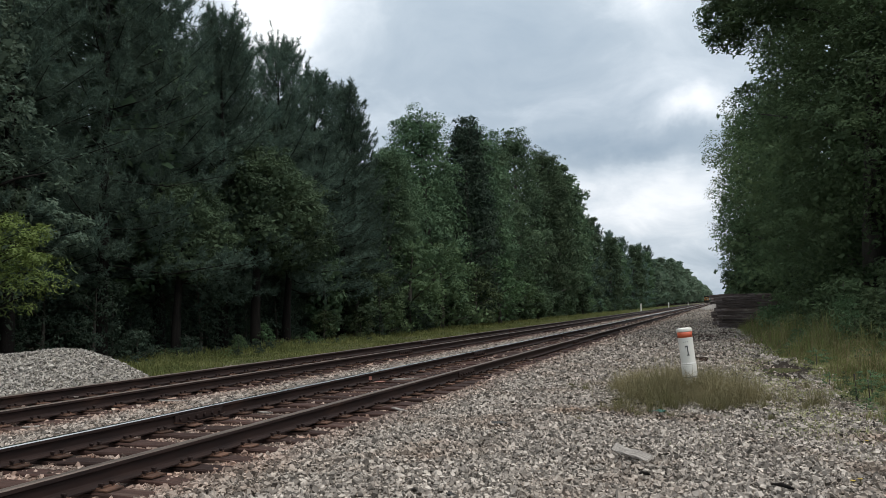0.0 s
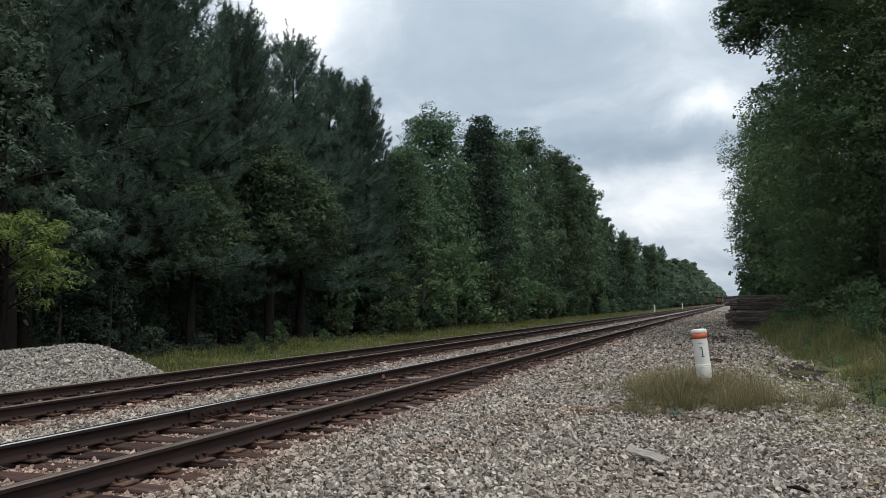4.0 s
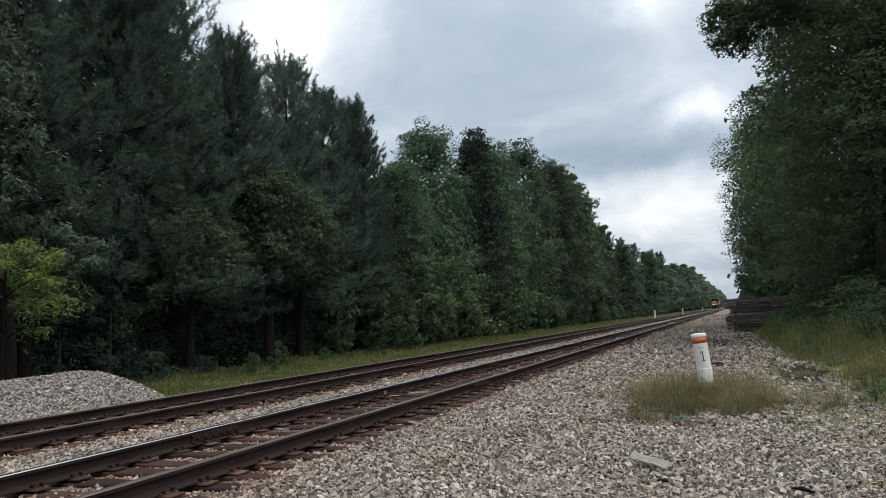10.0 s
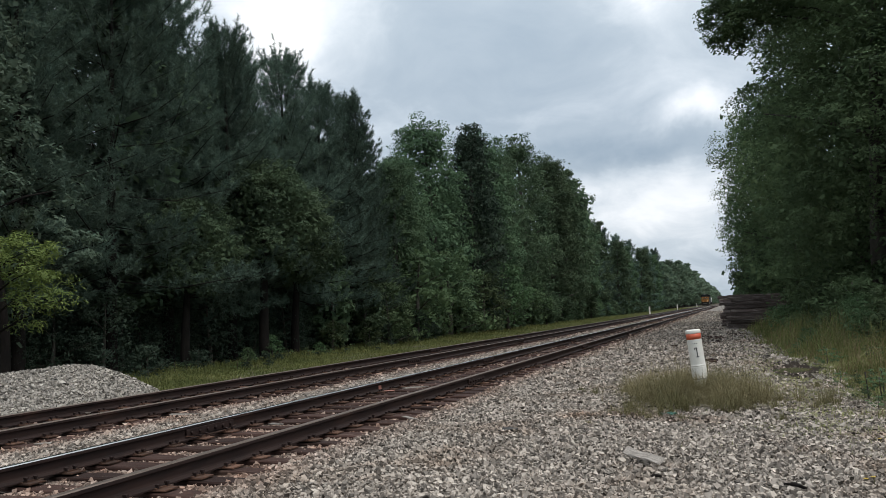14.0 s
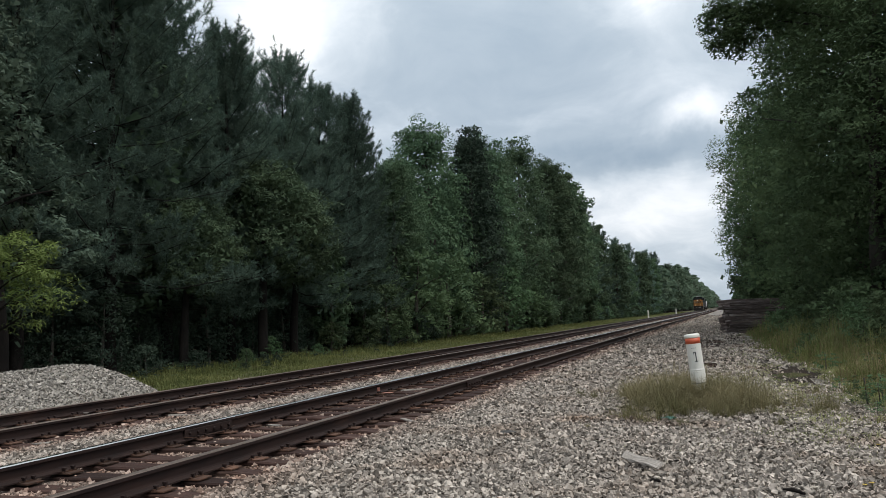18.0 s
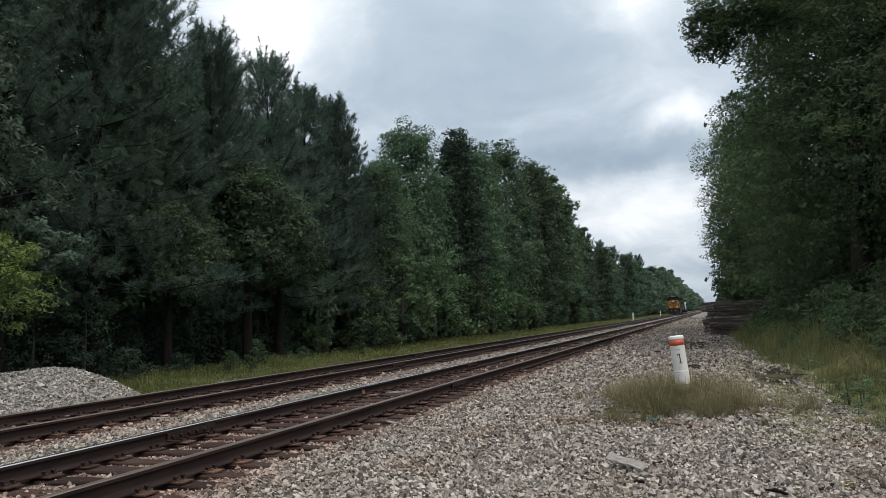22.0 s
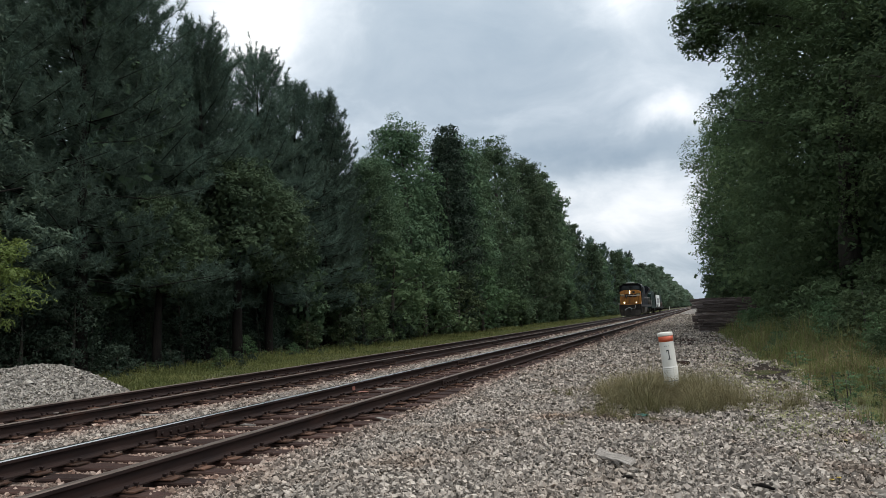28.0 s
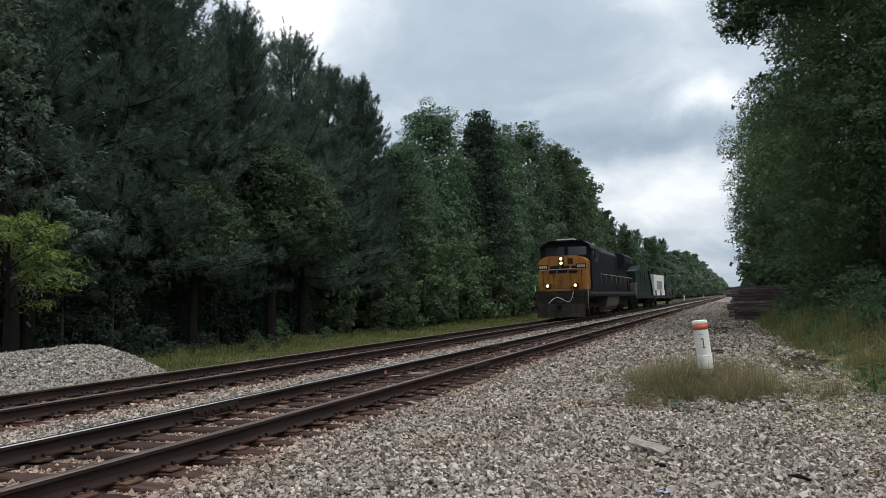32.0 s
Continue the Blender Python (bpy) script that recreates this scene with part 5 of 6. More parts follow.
        xs.append(x), ys.append(y), hs.append((0.06 + 0.40 * np.clip((d - 0.25) / 1.3, 0, 1) + 0.34 * np.clip((y - 18) / 6, 0, 1) * np.clip(d / 0.8, 0, 1)) * (0.45 + 0.8 * clump[keep]) * rng.uniform(0.6, 1.3, len(x)))
    x, y, h = map(np.concatenate, (xs, ys, hs))
    near = y < 20
    dry = rng.uniform(size=len(x)) < 0.30
    thing("verge_grass", "rank green and olive grass on the verge", "grass", kind="stuff",
          data=grass_mesh("verge_grass", x[near & ~dry], y[near & ~dry], h[near & ~dry], 0.010, rng, M_GREEN_GRASS, 1.1))
    thing("verge_grass", "tall green grass in front of the shrubs", "grass", kind="stuff",
          data=grass_mesh("verge_grass", x[~near & ~dry], y[~near & ~dry], h[~near & ~dry] * 1.1, 0.016, rng, M_GREEN_GRASS, 0.7))
    thing("dry_grass", "dry straw-brown blades among the verge grass", "grass", kind="stuff",
          data=grass_mesh("dry_grass", x[dry], y[dry], h[dry] * 1.15, 0.010, rng, M_STRAW, 1.0))
    # strip between the far track and the wood
    xs, ys = [], []
    for y0, y1, per in ((13.0, 30.0, 170), (30.0, 60.0, 100), (60.0, 130.0, 48), (130.0, 300.0, 12)):
        xy = scatter(rng, -18.0, -11.7, y0, y1, per)
        xs.append(xy[:, 0]), ys.append(xy[:, 1])
    x, y = np.concatenate(xs), np.concatenate(ys)
    keep = (pile_height(x, y) < 0.03) | (y > 16)
    x, y = x[keep], y[keep]
    h = 0.13 + 0.22 * np.clip((-15.0 - x) / 2.0, 0, 1) + 0.06 * np.sin(0.9 * y + x)
    thing("strip_grass", "yellowish green grass strip between the track and the wood", "grass", kind="stuff",
          data=grass_mesh("strip_grass", x, y, np.abs(h), 0.026, rng, M_STRIP, 1.1))


build_grass()


# ---- things beside the track ----
def build_marker():
    """A leaning white pipe marker with a red band, a collar and a lower sleeve."""
    post = thing("marker_post", "leaning white plastic marker post with an orange-red band", "marker post", at=pose(-0.47, 12.25, float(ground_z(-0.47, 12.25)) + 0.015, 0, -5.0, 0))
    rings = ((0.0, 0.098), (0.228, 0.098), (0.240, 0.098), (0.245, 0.111), (0.258, 0.112), (0.27, 0.112), (0.44, 0.112), (0.45, 0.112), (0.46, 0.104))
    part("lower_sleeve", tube([(0, 0, z) for z, r in rings], [r for z, r in rings], 28), M_WHITE, post)
    part("joint_ring", tube([(0, 0, z) for z in (0.262, 0.270, 0.278)], [0.113, 0.115, 0.113], 28), M_GREYPANEL, post)
    rings = ((0.44, 0.106), (0.462, 0.113), (0.470, 0.113), (0.478, 0.107), (0.49, 0.107), (0.85, 0.107), (0.86, 0.107), (0.862, 0.102))
    part("pipe", tube([(0, 0, z) for z, r in rings], [r for z, r in rings], 28), M_WHITE, post)
    part("band", tube([(0, 0, 0.858), (0, 0, 0.945)], [0.1085, 0.1085], 28), M_RED, post, "orange-red reflective band")
    rings = ((0.944, 0.1100), (0.952, 0.1125), (0.985, 0.1125), (0.998, 0.104), (1.004, 0.06))
    part("cap", tube([(0, 0, z) for z, r in rings], [r for z, r in rings], 28), M_WHITE, post, "white cap")
    bars = bmesh.new()
    for dx, z, w, h in ((-0.022, 0.79, 0.016, 0.008), (0.003, 0.79, 0.016, 0.008), (0.028, 0.79, 0.016, 0.008)):
        box(dx - w / 2, -0.1105, z, dx + w / 2, -0.104, z + h, bm=bars)
    part("small_print", bars, M_BLACK, post, "row of tiny dark printed marks")
    bars = bmesh.new()
    box(0.012, -0.1105, 0.60, 0.026, -0.104, 0.735, bm=bars)
    box(-0.004, -0.1105, 0.590, 0.042, -0.104, 0.602, bm=bars)
    box(-0.012, -0.1105, 0.722, 0.013, -0.104, 0.735, bm=bars)
    box(-0.014, -0.1105, 0.700, -0.006, -0.104, 0.735, bm=bars)
    part("number_mark", bars, M_BLACK, post, "dark upright printed mark")


def build_posts():
    for x, y, h in ((-11.7, 122.0, 1.3), (-11.7, 188.0, 1.4), (-11.7, 300.0, 1.4)):
        post = thing("line_post", "short white post standing in the grass by the track", "post", "white posts by the track", at=pose(x, y, float(ground_z(x, y)) - 0.05))
        part("shaft", box(-0.11, -0.04, 0, 0.11, 0.04, h, 0.015), M_WHITE, post)
        part("cap", box(-0.12, -0.05, h, 0.12, 0.05, h + 0.06, 0.012), M_WHITE, post)


def build_tie_stack():
    rnd = random.Random(4)
    meshes = []
    for s in range(5):
        bm = bmesh.new()
        bm.from_mesh(TIES[s])
        for v in bm.verts:
            v.co.z += 0.085
        meshes.append(to_mesh("stacked_tie", bm, M_OLDTIE))
    spec = ("weathered dark railway tie lying in the stack", "railway tie", "stack of old ties")
    TURN = pose(1.12, 43.3, 0, 0, 0, 9) @ pose(-1.12, -43.3, 0)
    # cross-wise layers, the upper ones slid about
    for layer in range(10):
        z = float(ground_z(1, 43)) + 0.085 + layer * 0.178
        for row in range(5):
            if layer == 9 and row in (0, 3):
                continue
            x = 1.12 + rnd.uniform(-0.24, 0.20) - (0.10 if layer == 9 else 0.0) + rnd.choice((0, 0, -0.1, -0.14, 0.2))
            y = 42.45 + row * 0.46 + rnd.uniform(-0.05, 0.05)
            tagged(new("stacked_tie", meshes[rnd.randrange(5)]), *spec).matrix_basis = TURN @ pose(x, y, z + rnd.uniform(-0.003, 0.003), rnd.uniform(-3, 3), rnd.uniform(-0.5, 0.5), rnd.uniform(-3, 3))
    for layer in range(9):
        z = float(ground_z(2, 46)) + 0.085 + layer * 0.178
        for row in range(4):
            x = 1.6 + rnd.uniform(-0.14, 0.14)
            y = 45.15 + row * 0.42 + rnd.uniform(-0.05, 0.05)
            tagged(new("stacked_tie", meshes[rnd.randrange(5)]), *spec).matrix_basis = pose(x, y, z, rnd.uniform(-2, 2), rnd.uniform(-0.4, 0.4), rnd.uniform(-3, 3))
    # scraps lie on the stones in front of it
    for i, (x, y, l, turn) in enumerate(((-0.80, 33.6, 0.80, -24), (-0.55, 33.0, 0.55, 18), (-0.62, 32.4, 0.6, -8), (-0.72, 29.6, 0.75, 22), (-0.55, 30.3, 0.62, 40), (-0.86, 28.7, 0.5, -6), (-1.84, 27.2, 0.22, 30), (-0.56, 20.1, 0.36, -62), (-0.48, 19.6, 0.2, 10), (0.1, 35.5, 0.45, 25))):
        bm = box(-l / 2, -0.10, 0, l / 2, 0.10, 0.06, 0.02)
        for v in bm.verts:
            v.co += Vector((rnd.uniform(-0.03, 0.03), rnd.uniform(-0.03, 0.03), rnd.uniform(-0.01, 0.015)))
        tagged(new("wood_scrap", to_mesh("wood_scrap", bm, M_TIE)), "dark splintered piece of old tie on the stones", "wood scrap", "scraps of old ties").matrix_basis = pose(x, y, float(ground_z(x, y)) + 0.005, 0, 0, turn)


def build_litter():
    # a grey board lying on the stones
    bm = box(-0.25, -0.045, 0, 0.25, 0.045, 0.022)
    bmesh.ops.subdivide_edges(bm, edges=[e for e in bm.edges if abs((e.verts[0].co - e.verts[1].co).x) > 0.3], cuts=7)
    rnd = random.Random(9)
    for v in bm.verts:
        v.co.y += rnd.uniform(-0.008, 0.008)
        v.co.z += 0.01 * math.sin(v.co.x * 9)
        if abs(v.co.x) > 0.24:
            v.co.x += rnd.uniform(-0.04, 0.02)
    bmesh.ops.bevel(bm, geom=[e for e in bm.edges if e.calc_face_angle(0) > 1.0], offset=0.004, segments=1, affect="EDGES")
    z = float(ground_z(-0.81, 7.16))
    tagged(new("board", to_mesh("board", bm, M_GREYWOOD)), "short split silver-grey board lying on the ballast", "board").matrix_basis = pose(-0.81, 7.16, z + 0.075, 24, 5, -44)
    # dark lumps among the stones
    for x, y, r in ((-2.46, 8.6, 0.05), (-2.55, 8.55, 0.04), (0.02, 5.7, 0.028), (0.12, 5.78, 0.03), (-1.35, 10.9, 0.07), (-1.95, 5.5, 0.03)):
        rng = np.random.default_rng(int(1000 * r + 10 * abs(x)))
        v, f = stones(np.array([[0, 0, 0.0]]), np.array([r]), rng)
        tagged(new("dark_stone", np_mesh("dark_stone", v * np.array([1.5, 1, 0.7]), f, M_DARKSTONE)), "dark lump of slag among the pale stones", "stone", "dark lumps").matrix_basis = pose(x, y, float(ground_z(x, y)) + 0.03)
    # dark sticks and bark by the tuft and on the stones
    for x, y, l, turn in ((-1.42, 11.15, 0.17, 62), (-1.02, 10.75, 0.11, 5), (-0.92, 10.7, 0.09, -30), (0.38, 6.4, 0.10, -28), (-0.66, 6.6, 0.06, 35)):
        stick = tube([(-l, 0, 0.0), (-l * 0.3, 0.012, 0.012), (l * 0.4, -0.01, 0.01), (l, 0.008, -0.004)], [0.008, 0.017, 0.014, 0.005], 6)
        tagged(new("stick", to_mesh("stick", stick, M_BARK)), "dark dead stick lying on the stones", "stick", "dead sticks").matrix_basis = pose(x, y, float(ground_z(x, y)) + 0.035, 0, 4, turn)
    # scraps of rubbish: folded sheets
    for name, label, x, y, s, mt in (("plastic_scrap", "crumpled green plastic scrap at the edge of the grass", -0.82, 10.2, 0.10, M_PLASTIC_GREEN),
                                     ("wrapper", "crumpled blue and white wrapper on the stones", -0.56, 5.76, 0.045, M_PLASTIC_BLUE)):
        rng = np.random.default_rng(len(name))
        n = 7
        gx, gy = np.meshgrid(np.linspace(-s, s, n), np.linspace(-s * 0.6, s * 0.6, n))
        gz = rng.uniform(0.0, 0.3 * s, gx.shape) + 0.012
        v = np.stack([gx, gy, gz], -1).reshape(-1, 3)
        i = np.arange(n - 1)[:, None] * n + np.arange(n - 1)[None, :]
        f = np.stack([i, i + 1, i + 1 + n, i + n], -1).reshape(-1, 4)
        ob = tagged(new(name, np_mesh(name, v, f, mt)), label, "litter")
        ob.matrix_basis = pose(x, y, float(ground_z(x, y)) + 0.02, 0, 0, 25)
        so = ob.modifiers.new("thickness", "SOLIDIFY")
        so.thickness = 0.003
    # yellow wild flowers on the verge
    for x, y in ((0.87, 6.62), (0.93, 6.70), (1.30, 8.75)):
        fl = thing("wild_flower", "small yellow wild flower in the verge grass", "flower", "wild flowers", at=pose(x, y, float(ground_z(x, y)) - 0.01))
        part("stem", tube([(0, 0, 0), (0.006, 0, 0.04), (0.0, 0.004, 0.07)], [0.003, 0.003, 0.002], 5), M_GREEN_GRASS, fl)
        bm = bmesh.new()
        for k in range(6):
            a = k * math.pi / 3
            box(0.003, -0.005, 0.068, 0.018, 0.005, 0.072, 0.0, bm, Matrix.Rotation(a, 4, "Z"))
        part("petals", bm, M_FLOWER, fl)


def build_puddle():
    """Rainwater in a hollow of the verge, with wet mud about it that follows the ground."""
    cx, cy = 1.12, 17.2
    rings, n = 9, 40
    v, f = [(cx, cy, float(ground_z(cx, cy)) + 0.012)], []
    for i in range(1, rings + 1):
        for k in range(n):
            a = 2 * math.pi * k / n
            w = (1 + 0.20 * math.sin(3 * a + 1) + 0.16 * math.sin(5 * a + 2) + 0.12 * math.sin(11 * a) + 0.07 * math.sin(17 * a + 2)) * i / rings
            x, y = cx + 0.52 * w * math.cos(a), cy + 2.5 * w * math.sin(a)
            v.append((x, y, float(ground_z(x, y)) + 0.012 - 0.02 * (i == rings)))
    f += [(0, 1 + k, 1 + (k + 1) % n) for k in range(n)]
    for i in range(rings - 1):
        for k in range(n):
            a, b = 1 + i * n + k, 1 + i * n + (k + 1) % n
            f += [(a, a + n, b + n), (a, b + n, b)]
    thing("mud_patch", "dark wet mud round the puddle", "mud", kind="structure", data=np_mesh("mud_patch", v, f, M_MUD, True))
    z = float(ground_z(cx, cy)) + 0.034
    ring = [(cx + 0.02 + 0.42 * (1 + 0.15 * math.sin(3 * a) + 0.1 * math.sin(7 * a)) * math.cos(a), cy - 0.1 + 0.70 * (1 + 0.12 * math.sin(4 * a + 1) + 0.1 * math.sin(6 * a)) * math.sin(a)) for a in (2 * math.pi * k / n for k in range(n))]
    bm = bmesh.new()
    lo, hi = [bm.verts.new((x, y, z - 0.06)) for x, y in ring], [bm.verts.new((x, y, z)) for x, y in ring]
    bm.faces.new(hi)
    for k in range(n):
        bm.faces.new((lo[k], lo[(k + 1) % n], hi[(k + 1) % n], hi[k]))
    thing("puddle", "shallow brown puddle of rainwater on the verge", "puddle", kind="structure", data=to_mesh("puddle", bm, M_WATER))


build_marker()
build_posts()
build_tie_stack()
build_litter()
build_puddle()


# ---- the train: origin at the front coupler on the railhead, the body along +y ----
def wheelset(parent, y, r=0.51):
    w = part("wheelset", disc((-0.82, 0, 0), (0.82, 0, 0), 0.09, 10), M_GRIME, parent, at=pose(0, y, r))
    for s in (1, -1):
        part("wheel", tube([(s * 0.68, 0, 0), (s * 0.715, 0, 0), (s * 0.72, 0, 0), (s * 0.82, 0, 0)], [r + 0.028, r + 0.028, r, r], 28), M_GRIME, w)


def bogie(parent, y, axles, name="truck"):
    half = (len(axles) - 1) / 2 * 1.8 + 0.9
    t = part(name, box(-0.6, -half + 0.3, 0.55, 0.6, half - 0.3, 0.85, 0.04), M_GRIME, parent, at=pose(0, y, 0))
    for s in (1, -1):
        part("side_frame", side_sweep([(-half, 0.62), (-half, 0.95), (half, 0.95), (half, 0.62), (half * 0.6, 0.45), (half * 0.3, 0.62), (-half * 0.3, 0.62), (-half * 0.6, 0.45)], s * 1.05 - 0.09, s * 1.05 + 0.09), M_GRIME, t)
        for a in axles:
            part("axle_box", box(s * 1.05 - 0.16, a - 0.2, 0.36, s * 1.05 + 0.16, a + 0.2, 0.68, 0.03), M_GRIME, t)
    for a in axles:
        wheelset(t, a)


def build_locomotive():
    loco = thing("locomotive", "grimy dark blue freight locomotive with a yellow nose and lit headlights", "locomotive")
    part("underframe", box(-1.50, 0.75, 1.22, 1.50, 21.6, 1.58, 0.03), M_BLUE, loco, "dark blue sill and walkway")
    part("sill_stripe", box(-1.515, 1.6, 1.40, 1.515, 21.2, 1.47), M_TANK, loco, "worn pale stripe along the sill")
    # front end
    part("pilot", box(-1.50, 0.62, 0.55, 1.50, 0.78, 1.60, 0.03), M_GRIME, loco, "black front pilot plate")
    bm = bmesh.new()
    pts = [(-1.36, 0.42), (-0.70, 0.12), (0.70, 0.12), (1.36, 0.42)]
    lo = [bm.verts.new((x, y, 0.10)) for x, y in pts] + [bm.verts.new((x, y + 0.14, 0.10)) for x, y in reversed(pts)]
    hi = [bm.verts.new((x, y + 0.22, 0.85)) for x, y in pts] + [bm.verts.new((x, y + 0.36, 0.85)) for x, y in reversed(pts)]
    bm.faces.new(lo[::-1]), bm.faces.new(hi)
    for k in range(8):
        bm.faces.new((lo[k], lo[(k + 1) % 8], hi[(k + 1) % 8], hi[k]))
    part("snow_plough", bm, M_GRIME, loco, "black snow plough")
    part("coupler", box(-0.13, -0.05, 0.72, 0.13, 0.65, 1.00, 0.04), M_GRIME, loco)
    for s in (1, -1):
        for k in range(4):
            part("step", box(s * 1.30 - 0.2, 0.82, 0.38 + 0.3 * k, s * 1.30 + 0.2, 1.25, 0.42 + 0.3 * k), M_GRIME, loco)
        part("step_rail", tube([(s * 1.52, 0.80, 0.5), (s * 1.52, 0.80, 1.95)], [0.02, 0.02], 6), M_RAILING, loco)
    # short hood: yellow face with chamfered shoulders
    face = [(-1.36, 1.64), (1.36, 1.64), (1.39, 1.78), (1.39, 3.28), (1.30, 3.42), (1.10, 3.54), (0.80, 3.62), (-0.80, 3.62), (-1.10, 3.54), (-1.30, 3.42), (-1.39, 3.28), (-1.39, 1.78)]
    nose = part("nose", sweep(face, 1.25, 2.55), M_YELLOW, loco, "grubby yellow-orange nose")
    part("nose_door", box(-0.42, 1.225, 1.70, 0.42, 1.26, 3.00, 0.02), M_YELLOW, nose)
    for s in (1, -1):
        part("grab_iron", tube([(s * 0.50, 1.20, 1.72), (s * 0.50, 1.17, 2.2), (s * 0.50, 1.20, 2.78)], [0.018] * 3, 6), M_GRIME, nose)
        part("outer_grab_iron", tube([(s * 1.12, 1.20, 1.85), (s * 1.12, 1.17, 2.3), (s * 1.12, 1.20, 2.82)], [0.018] * 3, 6), M_GRIME, nose)
        part("number_board", box(s * 1.10 - 0.29, 1.20, 2.86, s * 1.10 + 0.29, 1.26, 3.13, 0.02), M_GRIME, nose, "dark number board with pale bars")
        for k in range(4):
            part("number_bar", box(s * 1.10 - 0.22 + 0.12 * k, 1.192, 2.92, s * 1.10 - 0.145 + 0.12 * k, 1.202, 3.07), M_CREAM, nose)
    part("cross_rail", tube([(-1.30, 1.16, 2.80), (-0.4, 1.12, 2.83), (0.4, 1.12, 2.83), (1.30, 1.16, 2.80)], [0.022] * 4, 6), M_RAILING, nose, "pale handrail across the nose")
    bm = bmesh.new()
    for x0, x1, z0, z1 in ((-0.76, -0.36, 2.60, 2.78), (-0.70, -0.16, 2.86, 3.04), (-0.26, 0.30, 2.62, 2.80), (-0.08, 0.44, 2.88, 3.02), (0.38, 0.86, 2.60, 2.74), (0.54, 0.88, 2.84, 3.02), (-0.62, 0.74, 2.78, 2.86)):
        vs = bmesh.ops.create_cube(bm, size=1, matrix=Matrix.Translation(((x0 + x1) / 2, 1.214, (z0 + z1) / 2)) @ Matrix.Diagonal((x1 - x0, 0.02, z1 - z0, 1)))["verts"]
        for v in vs:
            v.co.x += 0.4 * (v.co.z - (z0 + z1) / 2)
    part("emblem", bm, M_BLUE, nose, "dark blue block emblem on the nose")
    part("hatch", box(0.34, 1.215, 3.14, 0.64, 1.26, 3.46, 0.02), M_GRIME, nose, "dark square vent beside the headlights")
    case = part("headlight_case", box(-0.20, 1.17, 3.05, 0.12, 1.26, 3.58, 0.03), M_GRIME, nose)
    for z in (3.19, 3.44):
        part("headlight", disc((-0.04, 1.165, z), (-0.04, 1.14, z), 0.085, 16), M_REFLECTOR, case, "lit round headlight")
        part("bulb", disc((-0.04, 1.14, z), (-0.04, 1.12, z), 0.022, 10), M_LAMP, loco, "glowing bulb")
    for s in (1, -1):
        part("ditch_light_case", box(s * 0.80 - 0.13, 0.86, 1.75, s * 0.80 + 0.13, 1.22, 2.03, 0.03), M_GRIME, loco)
        lamp = part("ditch_light", disc((s * 0.80, 0.862, 1.89), (s * 0.80, 0.835, 1.89), 0.085, 16), M_REFLECTOR, loco, "lit ditch light")
        part("bulb", disc((s * 0.80, 0.835, 1.89), (s * 0.80, 0.815, 1.89), 0.020, 10), M_LAMP, lamp, "glowing bulb")
    part("platform_edge", box(-0.85, 0.70, 1.60, 0.55, 0.82, 1.68), M_YELLOW, loco, "worn yellow platform edge")
    part("air_hose", tube([(-0.95, 0.55, 0.75), (-0.80, 0.46, 0.72), (-0.62, 0.42, 0.95), (-0.40, 0.45, 1.15), (-0.20, 0.50, 1.24), (0.05, 0.46, 1.16), (0.30, 0.42, 1.00), (0.52, 0.44, 0.98), (0.68, 0.50, 1.20), (0.72, 0.60, 1.52)], [0.014] * 10, 6), M_HOSE, loco, "pale looping air hose")
    # cab
    cabp = [(-1.50, 1.58), (1.50, 1.58), (1.50, 3.95), (1.40, 4.22), (0.95, 4.50), (-0.95, 4.50), (-1.40, 4.22), (-1.50, 3.95)]
    cab = part("cab", sweep(cabp, 2.45, 5.4), M_BLUE, loco, "dark blue cab")
    part("roof", sweep([(-1.56, 4.02), (-1.45, 4.28), (-0.98, 4.57), (0.98, 4.57), (1.45, 4.28), (1.56, 4.02), (1.50, 4.02), (1.40, 4.23), (0.95, 4.505), (-0.95, 4.505), (-1.40, 4.23), (-1.50, 4.02)], 2.15, 5.55), M_BLUE, cab)
    for x0, x1 in ((-1.22, -0.12), (0.12, 1.22)):
        part("windscreen", box(x0, 2.425, 3.68, x1, 2.46, 4.18, 0.015), M_GLASS, cab, "dark reflecting windscreen")
    for s in (1, -1):
        part("side_window", box(s * 1.505 - 0.012, 3.0, 3.25, s * 1.505 + 0.012, 4.6, 3.95, 0.01), M_GLASS, cab)
        part("mirror", box(s * 1.62 - 0.05, 2.9, 3.45, s * 1.62 + 0.05, 3.0, 3.95, 0.01), M_GRIME, cab)
    part("air_conditioner", box(-0.60, 2.7, 4.57, 0.45, 4.2, 4.70, 0.05), M_RAILING, cab, "pale air-conditioner housing on the roof")
    part("roof_marker", box(1.25, 3.2, 4.28, 1.45, 3.9, 4.40, 0.02), M_RAILING, cab, "small pale panel at the roof's edge")
    # long hood
    hood = part("hood", sweep([(-1.0, 1.58), (1.0, 1.58), (1.0, 4.15), (0.75, 4.44), (-0.75, 4.44), (-1.0, 4.15)], 5.5, 16.6), M_BLUE, loco, "dark blue engine hood")
    part("blower_box", sweep([(-1.42, 1.58), (1.42, 1.58), (1.42, 4.0), (1.1, 4.42), (-1.1, 4.42), (-1.42, 4.0)], 5.45, 10.5), M_BLUE, loco)
    rad = part("radiator_hood", sweep([(-1.0, 1.58), (1.0, 1.58), (1.0, 3.2), (1.52, 3.75), (1.52, 4.25), (1.2, 4.45), (-1.2, 4.45), (-1.52, 4.25), (-1.52, 3.75), (-1.0, 3.2)], 16.5, 21.2), M_BLUE, loco)
    for s in (1, -1):
        for k in range(5):
            part("grille", box(s * 1.53 - 0.01, 16.8 + 0.85 * k, 3.80, s * 1.53 + 0.01, 17.5 + 0.85 * k, 4.18), M_GRIME, rad)
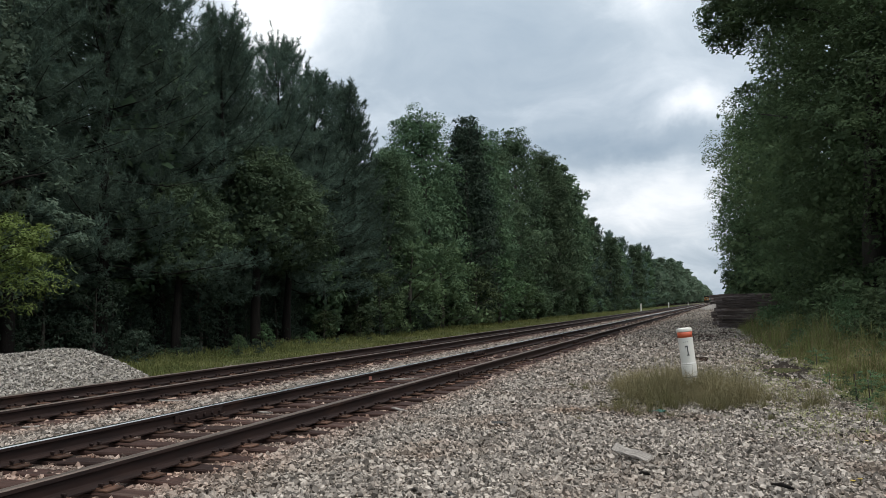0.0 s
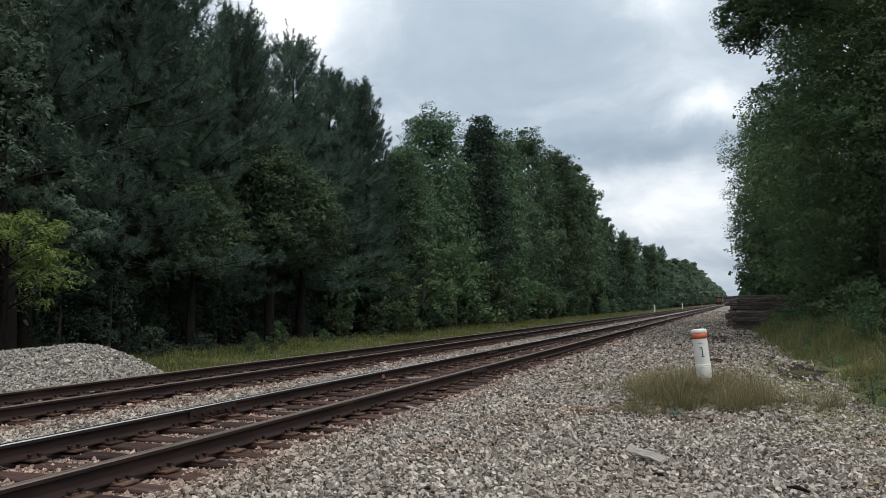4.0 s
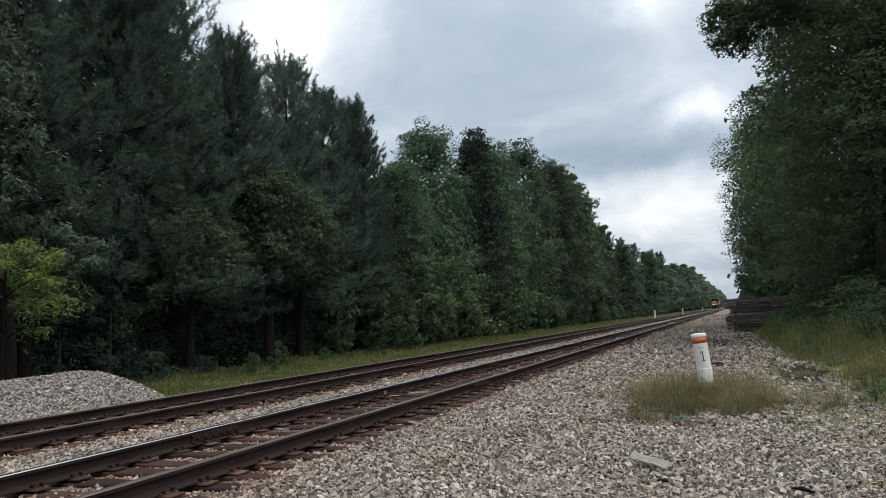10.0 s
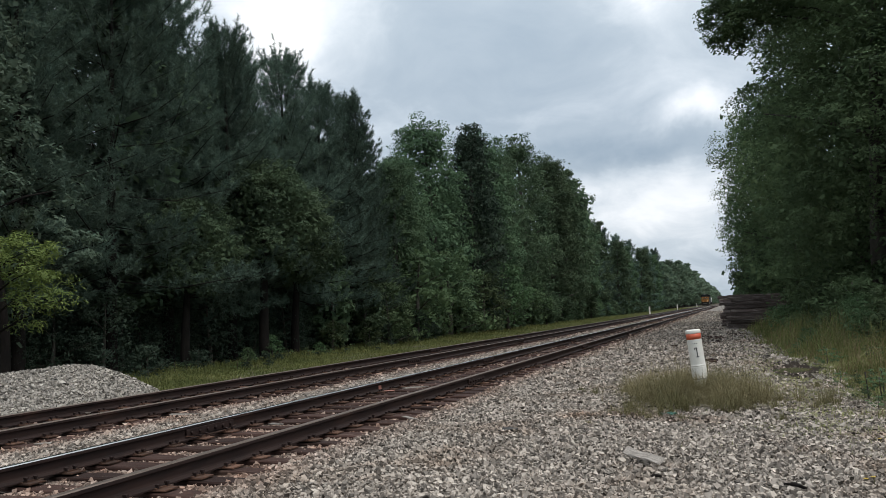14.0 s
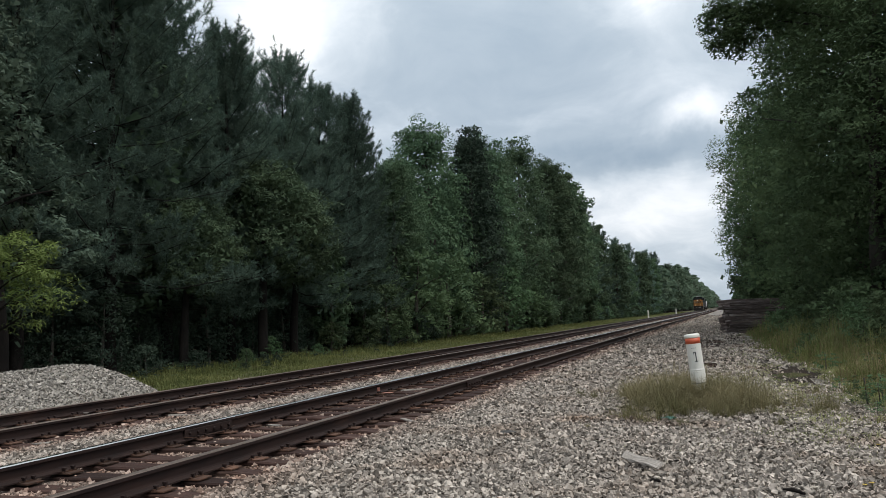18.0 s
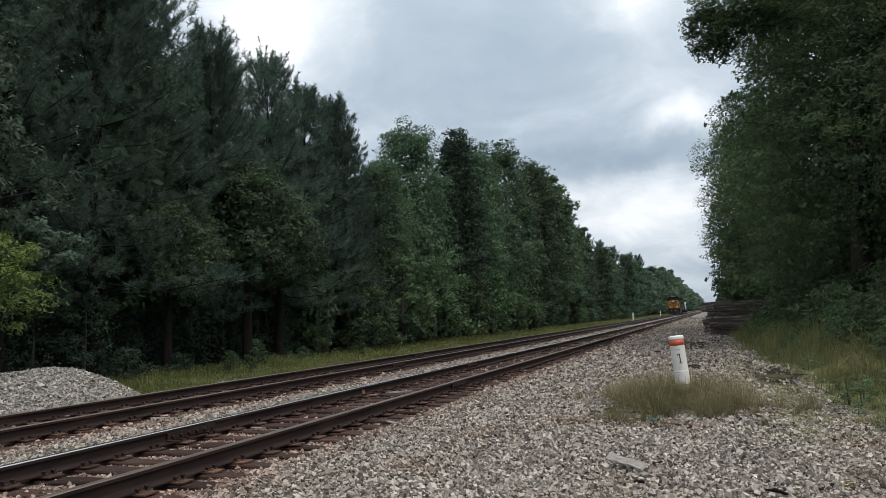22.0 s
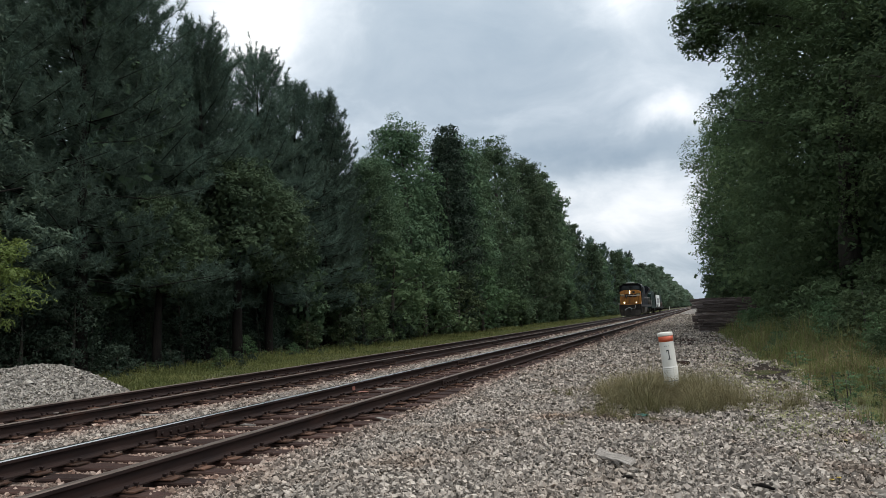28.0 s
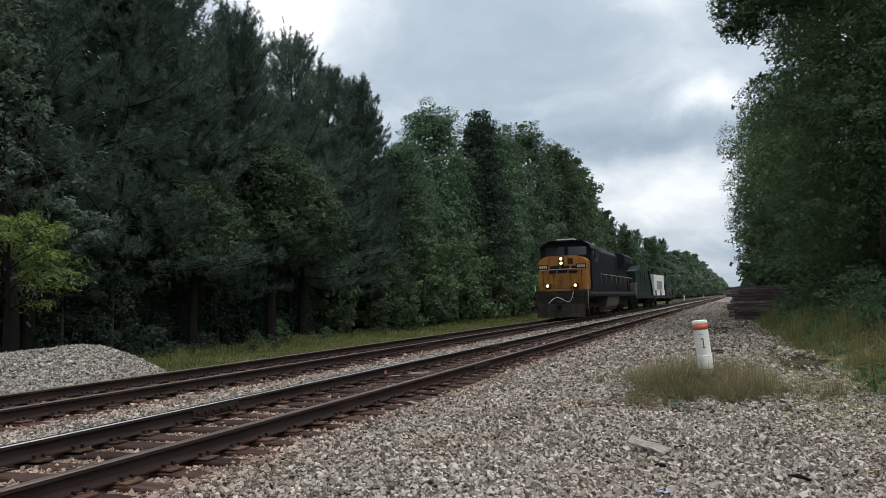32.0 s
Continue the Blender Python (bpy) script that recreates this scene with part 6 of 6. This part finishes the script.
        for k in range(7):
            part("hood_door", box(s * 1.01 - 0.015, 8.5 + 1.1 * k, 1.75, s * 1.01 + 0.015, 9.5 + 1.1 * k, 3.85, 0.006), M_BLUE, hood)
        for k in range(8):
            part("stanchion", tube([(s * 1.46, 5.8 + 2.15 * k, 1.55), (s * 1.46, 5.8 + 2.15 * k, 2.62)], [0.02, 0.02], 6), M_TANK, loco)
        part("handrail", tube([(s * 1.46, 5.8, 2.62), (s * 1.46, 13.0, 2.62), (s * 1.46, 20.9, 2.62)], [0.024] * 3, 6), M_RAILING, loco, "pale side handrail")
    part("exhaust_stack", box(-0.35, 10.5, 4.28, 0.35, 11.6, 4.48, 0.04), M_GRIME, loco)
    part("fuel_tank", sweep([(-1.30, 0.55), (-1.05, 0.28), (1.05, 0.28), (1.30, 0.55), (1.45, 1.22), (-1.45, 1.22)], 8.3, 13.6), M_TANK, loco, "dusty grey fuel tank")
    bogie(loco, 4.5, (-1.85, 0.0, 1.85))
    bogie(loco, 17.4, (-1.85, 0.0, 1.85))
    return loco


def build_car_one():
    """A flat car with a dark green machine whose rear slopes down."""
    car = thing("machine_car", "flat car carrying a tall dark green machine with a sloping rear", "freight car")
    part("deck", box(-1.45, 0.3, 0.95, 1.45, 15.2, 1.25, 0.03), M_GREEN, car)
    part("machine_house", side_sweep([(1.2, 1.25), (1.2, 3.3), (2.2, 3.45), (4.0, 3.45), (4.6, 3.85), (10.6, 3.85), (11.3, 3.4), (12.4, 3.2), (13.6, 1.9), (14.3, 1.25)], -1.35, 1.35), M_GREEN, car, "dark green sheet-metal housing")
    for s in (1, -1):
        for k in range(4):
            part("panel", box(s * 1.36 - 0.02, 4.8 + 1.5 * k, 1.6, s * 1.36 + 0.02, 6.1 + 1.5 * k, 3.3, 0.01), M_GREEN, car)
        part("handrail", tube([(s * 1.44, 0.5, 1.25), (s * 1.44, 0.5, 2.3), (s * 1.44, 1.1, 2.3)], [0.022] * 3, 6), M_RAILING, car)
        part("cabinet", box(s * 1.2 - 0.24, 0.35, 1.25, s * 1.2 + 0.24, 1.1, 2.3, 0.03), M_TANK, car)
    part("rear_brace", side_sweep([(11.3, 3.6), (11.6, 3.7), (14.5, 1.3), (14.2, 1.25)], 1.30, 1.46), M_GRIME, car, "black slanting brace")
    bogie(car, 2.0, (-0.9, 0.9))
    bogie(car, 13.4, (-0.9, 0.9))
    return car


def build_car_two():
    """A flat car with a white box and dark gear at its end."""
    car = thing("load_car", "flat car carrying a long white box with a grey panel", "freight car")
    part("deck", box(-1.45, 0.3, 0.85, 1.45, 25.6, 1.18, 0.03), M_GRIME, car)
    part("white_box", side_sweep([(0.9, 1.18), (0.9, 1.5), (0.3, 3.35), (11.9, 3.45), (11.9, 1.9), (12.6, 1.6), (12.6, 1.18)], -1.40, 1.40), M_BOX_WHITE, car, "white sheet-metal box")
    for s in (1, -1):
        part("grey_panel", box(s * 1.41 - 0.02, 3.4, 1.85, s * 1.41 + 0.02, 9.0, 2.75, 0.02), M_GREYPANEL, car, "grey panel in the white side")
    part("end_machine", side_sweep([(16.2, 1.18), (16.2, 2.6), (17.2, 3.5), (21.5, 3.5), (22.5, 2.4), (24.8, 2.2), (24.8, 1.18)], -1.25, 1.25), M_GREEN, car, "dark green machine at the car's end")
    part("red_gear", box(-1.3, 18.5, 1.2, 1.3, 21.0, 2.1, 0.05), M_BROWNRED, car)
    part("mast", tube([(0.9, 20.5, 3.4), (0.9, 20.5, 4.4)], [0.10, 0.05], 8), M_GREEN, car)
    for k in range(5):
        part("stake", box(1.40, 1.5 + 5.5 * k, 1.10, 1.50, 1.7 + 5.5 * k, 1.75), M_GRIME, car)
    bogie(car, 2.6, (-0.9, 0.9))
    bogie(car, 23.2, (-0.9, 0.9))
    return car


def motions():
    """The train runs towards the camera on the far track at an even pace."""
    rows = [(0, 541.0), (2, 509.0), (10, 386.0), (19, 249.0), (23, 189.5), (25, 157.8), (28, 109.0), (30, 76.8), (31, 60.4), (32, 43.8)]
    for car, back in ((build_locomotive(), -1.3), (build_car_one(), 21.6), (build_car_two(), 37.2)):
        walk(car, [(t, pose(FAR_X, y + back, 0.17)) for t, y in rows])


motions()
